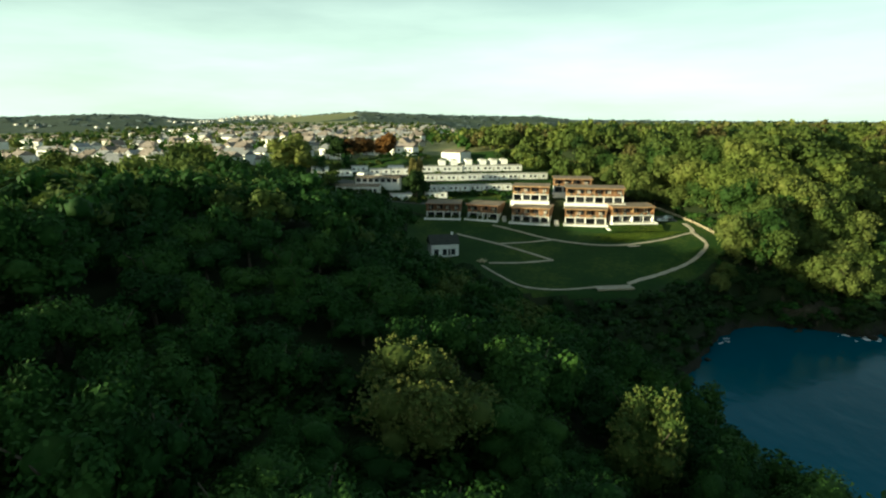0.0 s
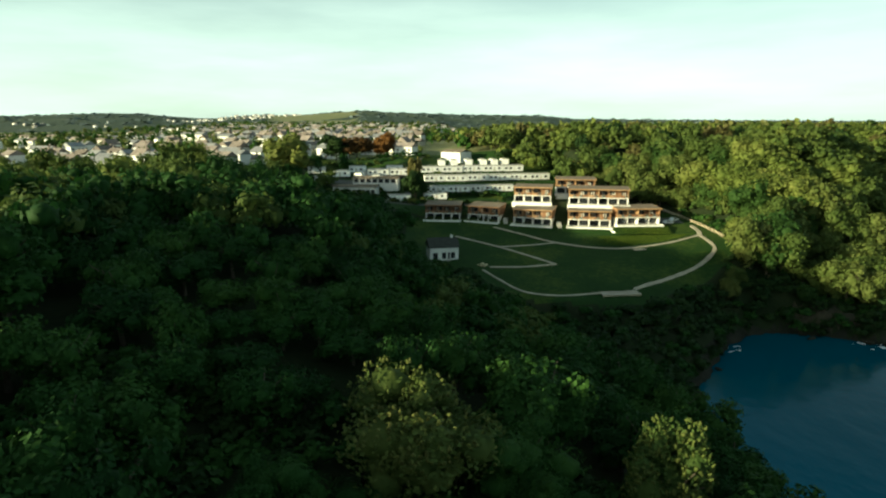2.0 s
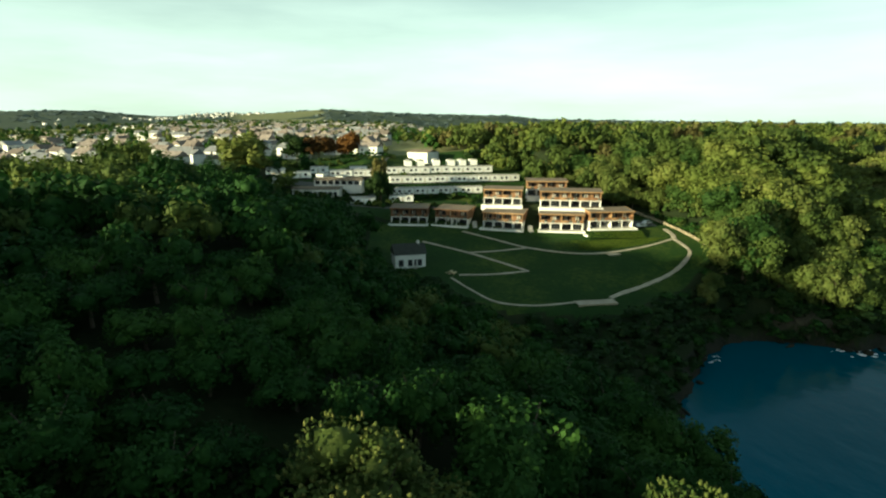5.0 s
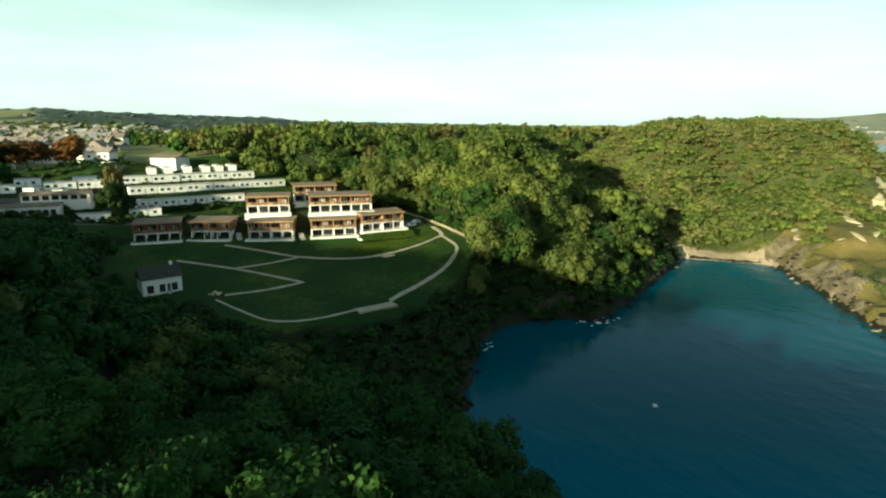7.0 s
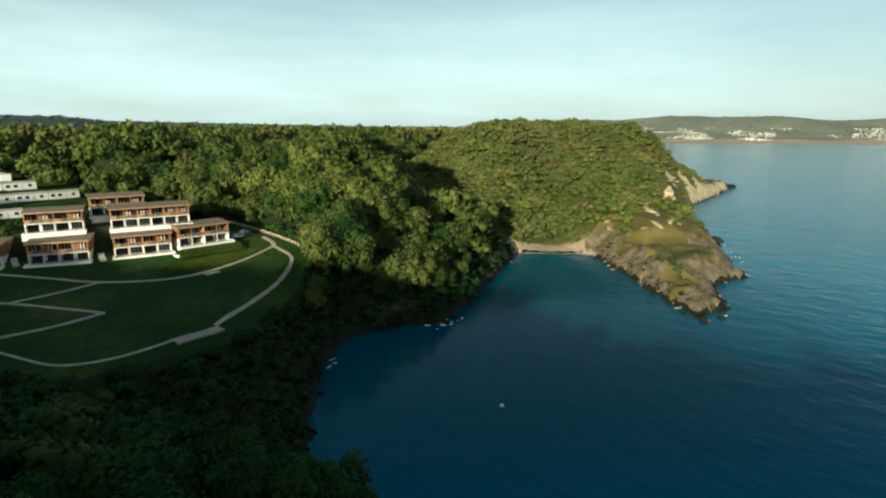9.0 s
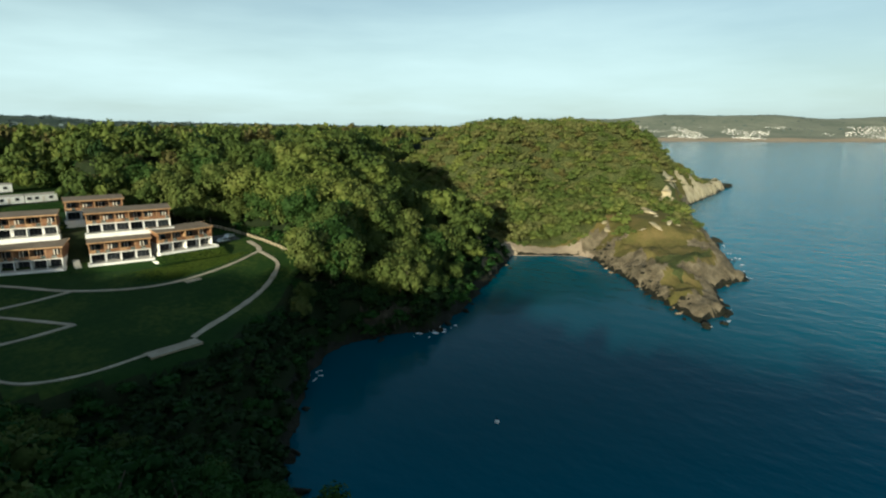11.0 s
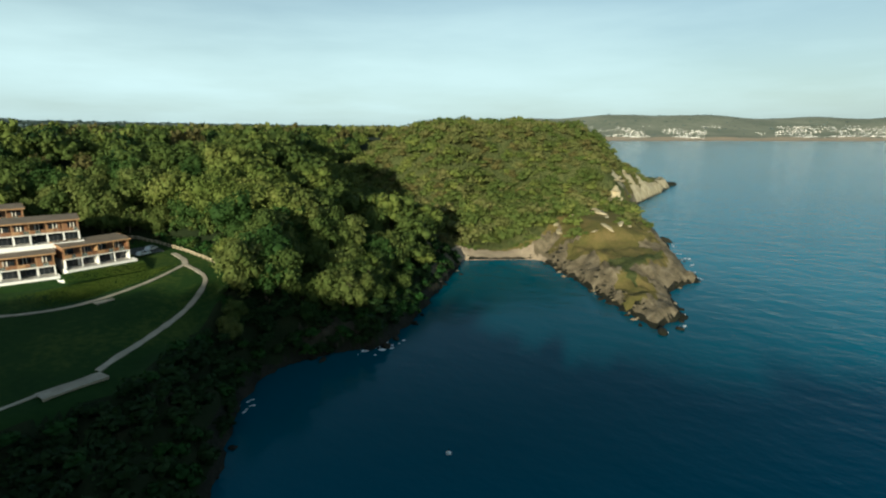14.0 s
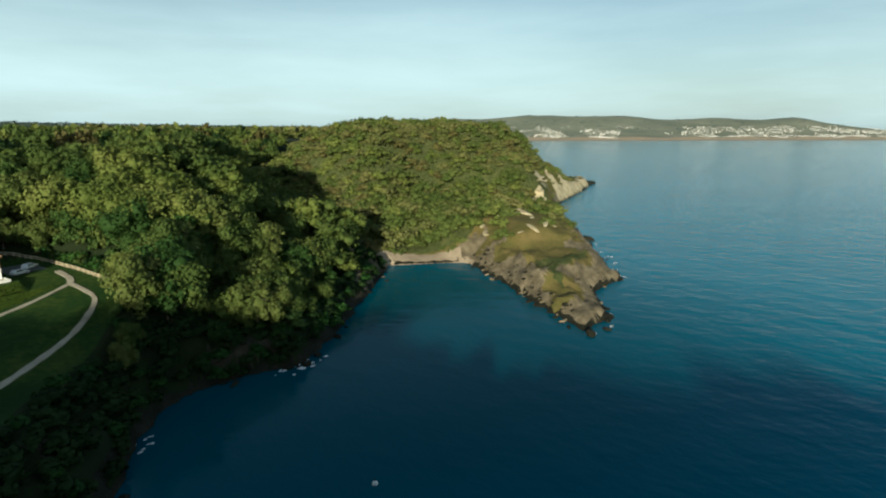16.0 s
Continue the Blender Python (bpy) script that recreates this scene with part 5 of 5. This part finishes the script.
# ---- the town ----
def house_model(label, w, d, e, pitch, roof_mat, wall="plaster", two=True):
    ob = tagged(new("house"), label, "house", "houses of the town")
    part("wall", boxes((-w / 2, w / 2, -d / 2, d / 2, -2.5, e)), M[wall], ob)
    bm = bmesh.new()
    up = pitch * d / 2
    prof = [(-d / 2 - 0.35, e - 0.1), (0, e + up), (d / 2 + 0.35, e - 0.1)]
    a, b = ([bm.verts.new((s * (w / 2 + 0.3), y, z)) for y, z in prof] for s in (-1, 1))
    for f in ((a[0], b[0], b[1], a[1]), (a[1], b[1], b[2], a[2]), (a[0], a[1], a[2]), (b[2], b[1], b[0]), (a[2], b[2], b[0], a[0])):
        bm.faces.new(f)
    roof = part("roof", bm, M[roof_mat], ob)
    part("chimney", boxes((w * 0.3, w * 0.3 + 0.7, -0.4, 0.4, e + up * 0.6, e + up + 1.0)), M["clay_tile"], roof)
    for lvl in ([0.9, 3.5] if two else [0.9]):
        for x in (-w * 0.33, 0.1 * w, w * 0.33):
            part("window", boxes((x - 0.6, x + 0.6, -d / 2 - 0.04, -d / 2 - 0.004, lvl, lvl + 1.3)), M["glass"], ob)
    part("door", boxes((-0.13 * w - 0.45, -0.13 * w + 0.45, -d / 2 - 0.05, -d / 2 - 0.004, 0, 2.05)), M["cedar_dark_and_shaded"], ob)
    return ob


houses = [house_model("pale rendered house with brown tiled roof", 11, 8, 6.0, 0.6, "clay_tile", "render_white"), house_model("white house with grey slate roof", 9, 8, 6.0, 0.6, "slate", "render_white"),
          house_model("low cream bungalow with brown roof", 12, 9, 3.2, 0.55, "clay_tile", two=False), house_model("long white terrace with slate roof", 18, 8, 6.0, 0.55, "slate", "render_white"),
          house_model("small white gabled house", 8, 9, 5.8, 0.8, "clay_tile", "render_white")]
xs, ys = scatter(-560, 70, 215, 1250, 18)
turn = -0.5
u, v = xs * math.cos(turn) + ys * math.sin(turn), ys * math.cos(turn) - xs * math.sin(turn)
bear, away_from = np.degrees(np.arctan2(xs, ys)), np.hypot(xs, ys)
quarter = np.array([noise.noise(Vector((x / 75, y / 75, 21))) for x, y in zip(xs, ys)])
chance = np.where(bear < -24, np.where(away_from < 440, 0.62, 0.16), np.where(away_from < 950, 0.7, 0.3)) * (quarter > np.where(bear < -24, -0.16, -0.4))
clear_of = (np.hypot(xs - 5, ys - 336) > 28) & (xs < 12 + (ys - 345) * 0.05) & (np.hypot(xs + 51, ys - 330) > 19) & (np.hypot(xs + 38, ys - 350) > 17) & (rng.random(len(xs)) < chance)
clear_of &= ~((bear > -2.5) & (away_from < 800)) & ~((ys < 320) & (xs > -92)) & ~((ys < 345) & (xs > -18)) & (ys > 268 + (xs + 80) * 0.75)
order = np.argsort(np.hypot(xs, ys))
order = [i for i in order if clear_of[i]]
spots_far = []
for n, i in enumerate(order):
    x, y = xs[i], ys[i]
    ang = math.degrees(turn) + rng.choice([0, 0, 90, 180, 8]) + rng.uniform(-6, 6)
    if n < 200:
        set_thing(houses[rng.integers(5)], pose(x, y, height(x, y) + 0.1, 0, 0, ang))
    else:
        spots_far.append((x, y, ang))
# far houses, and the resort across the bay
for x0, x1, y0, y1, gap, low in ((-1150, -560, 1150, 1420, 46, 0.28), (-820, -540, 1650, 2250, 36, -0.05)):
    a, b = scatter(x0, x1, y0, y1, gap)
    for x, y in zip(a, b):
        if noise.noise(Vector((x / 160, y / 90, 2))) > low:
            spots_far.append((x, y, rng.uniform(0, 180)))


def far_town(name, label, spots, size=1.0):
    V, F, mi, at = [], [], [], 0
    unit = np.array([(-1, -1, -1), (1, -1, -1), (1, 1, -1), (-1, 1, -1), (-1, -1, 1), (1, -1, 1), (1, 1, 1), (-1, 1, 1), (-1.06, 0, 1.9), (1.06, 0, 1.9)], float)
    walls = [(0, 1, 5), (0, 5, 4), (1, 2, 6), (1, 6, 5), (2, 3, 7), (2, 7, 6), (3, 0, 4), (3, 4, 7), (4, 7, 8), (6, 5, 9)]
    roofs = [(4, 5, 9), (4, 9, 8), (6, 7, 8), (6, 8, 9)]
    zs = lie(np.array([s[0] for s in spots]), np.array([s[1] for s in spots]))
    for (x, y, ang), z in zip(spots, zs):
        c, s = math.cos(radians(ang)), math.sin(radians(ang))
        p = unit * [rng.uniform(3.8, 8) * size, rng.uniform(3.2, 4.2) * size, rng.uniform(2.2, 3.2) * size]
        V.append(p @ np.array([[c, s, 0], [-s, c, 0], [0, 0, 1]]) + [x, y, z + 2])
        F.append(np.array(walls + roofs) + at)
        white, grey = rng.random() < 0.55, rng.random() < 0.45
        mi.append([0 if white else 1] * 10 + [2 if grey else 3] * 4)
        at += 10
    me = tri_mesh(name, np.concatenate(V), np.concatenate(F), [M["render_white"], M["plaster"], M["slate"], M["clay_tile"]], np.concatenate(mi))
    return tagged(new(name, me), label, "town", kind="stuff")


far_town("far_houses", "distant houses with pale walls and pitched roofs", [q for q in spots_far if math.hypot(q[0], q[1]) < 1300])
far_town("hill_village", "small pale houses of a village on the far hill", [q for q in spots_far if math.hypot(q[0], q[1]) >= 1300], 0.62)
SHORE = np.array([(2700, 1620), (2863, 1653), (3189, 1161), (3544, 625), (3958, 0), (4258, -447), (4560, -850)], float)
resort = []
for _ in range(5200):
    k = rng.uniform(1, 5.999)
    x, y = (SHORE[int(k)] + (SHORE[int(k) + 1] - SHORE[int(k)]) * (k % 1))
    deep = rng.uniform(0, 1) ** 1.3
    x, y = x + 60 + deep * 560, y + 40 + deep * 330
    bearing_here = math.degrees(math.atan2(x, y))
    thick = -0.12 if bearing_here > 79 else 0.02 if bearing_here < 73.5 else 0.5
    if noise.noise(Vector((x / 190, y / 150, 0))) + 0.35 * noise.noise(Vector((x / 60, y / 60, 4))) > thick:
        resort.append((x, y, 30 + 90 * (rng.random() < 0.3)))
far_town("far_resort", "pale buildings of a resort across the bay", resort, 0.5)

bm = bmesh.new()
rows = []
for k in range(61):
    t = k / 10
    x, y = SHORE[min(int(t), 5)] + (SHORE[min(int(t), 5) + 1] - SHORE[min(int(t), 5)]) * (t - min(int(t), 5))
    x, y = x - 46 + 16 * math.sin(k * 0.9), y - 34 + 12 * math.sin(k * 0.55 + 1)
    rows.append([bm.verts.new((x + dx * 0.8, y + dx * 0.6, z)) for dx, z in ((0, -1), (10, 1.2), (70, 6), (150, 16 + 3 * math.sin(k * 1.3)))])
for a, b in zip(rows, rows[1:]):
    for i in range(3):
        bm.faces.new((a[i], a[i + 1], b[i + 1], b[i]))
tagged(finish("far_beach", bm, M["shingle"]), "thin reddish beach along the far shore", "beach", kind="structure")

# garden and street trees of the town, hedges and far copses
xs, ys = scatter(-640, 80, 200, 1250, 15)
hug = np.array([noise.noise(Vector((x / 60, y / 60, 5))) for x, y in zip(xs, ys)])
k = (hug > -0.28) & (rng.random(len(xs)) < 0.5) & (xs < 20 + (ys - 318) * 0.1) & ~((xs > -62) & (ys < 306)) & (np.hypot(xs - 5, ys - 326) > 22) & (np.hypot(xs + 49, ys - 320) > 20) & (np.hypot(xs + 38, ys - 345) > 17) & (ys > 262 + (xs + 80) * 0.75)
spots = np.stack([xs[k], ys[k]], 1)
planted("garden_trees", "dark garden and street trees among the houses", spots, [(rng.uniform(6, 12), rng.uniform(3, 6)) for _ in spots], rng.choice([0, 4, 1, 0, 1], len(spots)), FAR, "trees")
xs, ys = scatter(-2400, 2700, 1000, 3300, 62)
bear = np.degrees(np.arctan2(xs, ys))
hug = np.array([noise.noise(Vector((x / 420, y / 260, 9))) for x, y in zip(xs, ys)])
k = (hug > -0.25) & (inside_distance(LAND, xs, ys) > 30) & ~((bear > -17) & (bear < -9) & (np.hypot(xs, ys) < 2250) & (np.abs(np.hypot(xs, ys) - 1900 - 25 * bear) > 40)) & (np.hypot(xs + 830, ys - 2367) > 260) & (np.hypot(xs, ys) > 1250)
spots = np.stack([xs[k], ys[k]], 1)
planted("far_woods", "far woods and hedges on the hills, haze in their blue tone", spots, [(rng.uniform(11, 16), rng.uniform(24, 36)) for _ in spots], np.full(len(spots), 6), [(2, 14, 0.3, ICO1, 0.5)], "woods")
xs, ys = scatter(2800, 5300, -800, 2400, 80)
deep = inside_distance(LAND, xs, ys)
k = (deep > 130) & (rng.random(len(xs)) < np.where(deep > 520, 0.5, 0.2))
spots = np.stack([xs[k], ys[k]], 1)
planted("far_woods", "woods behind the far resort, haze in their blue tone", spots, [(rng.uniform(12, 18), rng.uniform(26, 44)) for _ in spots], np.full(len(spots), 6), [(2, 14, 0.3, ICO1, 0.5)], "woods")


# shingle beach at the head of the cove
tagged(ribbon("beach", [(216, 204.5), (224, 203), (232, 196.5), (240, 187.5), (247, 178.5)], 8.0, M["shingle"], 0.3, 1.2), "narrow pale shingle beach at the head of the cove", "beach", kind="structure")
tagged(ribbon("beach_ledge", [(222, 199.5), (228, 194), (235, 186.5), (243, 177.5)], 2.2, M["wet_rock_shade_tone"], 0.25, 1.0), "dark weedy ledge at the beach's foot", "ledge", kind="structure")


# ---- rocks and foam along the shore ----
def rock_mesh(seed, mat):
    r = np.random.default_rng(seed)
    v, f = ICO2
    p = v.copy()
    for _ in range(17):
        n = r.normal(size=3)
        n /= np.linalg.norm(n)
        over = np.maximum(p @ n - r.uniform(0.42, 0.78), 0)
        p = p - over[:, None] * n
    p = p * [1.25, 0.9, 0.7] + r.normal(size=p.shape) * 0.02
    return tri_mesh("rock", p, f, [mat])


rock_meshes = [rock_mesh(40 + k, M["wet_rock_shade_tone"] if k < 4 else M["rock"]) for k in range(6)]


def rock(x, y, s, z=0.0, label="dark wet rock at the water's edge", kinds=0):
    # west of x 190 only the darkest meshes, cove shade in their tone
    ob = tagged(new("rock", rock_meshes[rng.integers(kinds or (6 if x > 190 else 4))]), label, "rock", "shore rocks")
    ob.matrix_world = pose(x, y, z, rng.uniform(-12, 12), rng.uniform(-12, 12), rng.uniform(0, 360)) @ Matrix.Diagonal((s * rng.uniform(0.8, 1.3), s * rng.uniform(0.8, 1.2), s * rng.uniform(0.6, 1.0), 1))


for a, b in zip(COAST[3:33], COAST[4:34]):
    ln = math.hypot(b[0] - a[0], b[1] - a[1])
    for _ in range(int(ln / 4.2)):
        t = rng.uniform()
        x, y = a[0] + (b[0] - a[0]) * t, a[1] + (b[1] - a[1]) * t
        if math.hypot(x - 233, y - 188) > 15:
            rock(x + rng.normal() * 1.4, y + rng.normal() * 1.4, rng.uniform(0.6, 1.9))
for _ in range(70):
    t = rng.uniform(0, 3.999)
    (ax, ay), (bx, by) = ((245, 174), (228, 151), (217, 137), (203, 120), (191, 104))[int(t):int(t) + 2]
    x, y = ax + (bx - ax) * (t % 1) + rng.uniform(-1, 7), ay + (by - ay) * (t % 1) - rng.uniform(-1, 5)
    rock(x, y, rng.uniform(0.5, 1.5), max(height(x, y), 0.0), "pale broken block on the headland's foot")
pale_rocks = [rock_mesh(60 + k, M["limestone"]) for k in range(4)]
for x, y, s in ((296, 170, 4.2), (303, 173, 3.6), (289, 174, 3.0), (309, 178, 3.4), (281, 176, 2.2), (264, 150, 3.2), (271, 147, 2.8), (257, 153, 2.4), (278, 146, 2.0), (259, 172, 2.6), (263, 176, 1.8), (285, 160, 1.8), (352, 196, 2.6), (344, 200, 2.0), (374, 196, 3.4), (392, 202, 3.6), (362, 190, 3.2), (383, 198, 3.0), (401, 204, 3.4), (349, 184, 2.6), (356, 187, 2.2)):
    ob = tagged(new("outcrop", pale_rocks[rng.integers(4)]), "pale limestone outcrop breaking through the turf", "rock", "limestone outcrops")
    ob.matrix_world = pose(x, y, height(x, y) + 0.03 * s, rng.uniform(-10, 10), rng.uniform(-10, 10), rng.uniform(0, 60)) @ Matrix.Diagonal((s * 2.2, s * 1.0, s * 0.45, 1))
for x, y, s in ((327, 144, 5.0), (318, 142, 3.4), (257, 109, 3.4), (185, 95, 2.6), (192, 92, 1.8), (123, 150, 2.2), (262, 112, 2.4), (238, 112, 4.2), (244, 110, 3.6), (250, 109, 3.0), (281, 127, 2.4), (288, 129, 2.0), (203, 95, 2.8), (198, 98, 2.4), (655, 258, 9.0), (640, 252, 7.0)):
    rock(x, y, s, 0.2, "large jagged dark rock standing in the sea", 4)


def foam_patch(spots):
    bm = bmesh.new()
    for x, y, s in spots:
        for _ in range(5):
            px, py, n = x + rng.normal() * s, y + rng.normal() * s * 0.6, 9
            rr = s * rng.uniform(0.15, 0.5)
            ring = [bm.verts.new((px + math.cos(6.283 * k / n) * rr * rng.uniform(0.5, 1.6), py + math.sin(6.283 * k / n) * rr * rng.uniform(0.4, 1.1), 0.05 + 0.004 * rng.random())) for k in range(n)]
            mid = bm.verts.new((px, py, 0.13))
            for k in range(n):
                bm.faces.new((ring[k], ring[(k + 1) % n], mid))
    return tagged(finish("sea_foam", bm, M["foam"]), "white foam washing round the shore rocks", "foam", kind="stuff")


foam_patch([(121, 149.5, 2.2), (125, 150, 1.8), (117, 152.5, 1.4), (78, 147.5, 1.2), (81, 150, 0.9), (253, 105, 1.6), (259, 106, 1.4), (267, 113, 1.4),
            (280, 116, 1.4), (290, 121, 1.6), (186, 94, 1.0), (196, 92, 1.2), (206, 95, 0.9), (318, 138, 1.5), (300, 128, 1.4)])
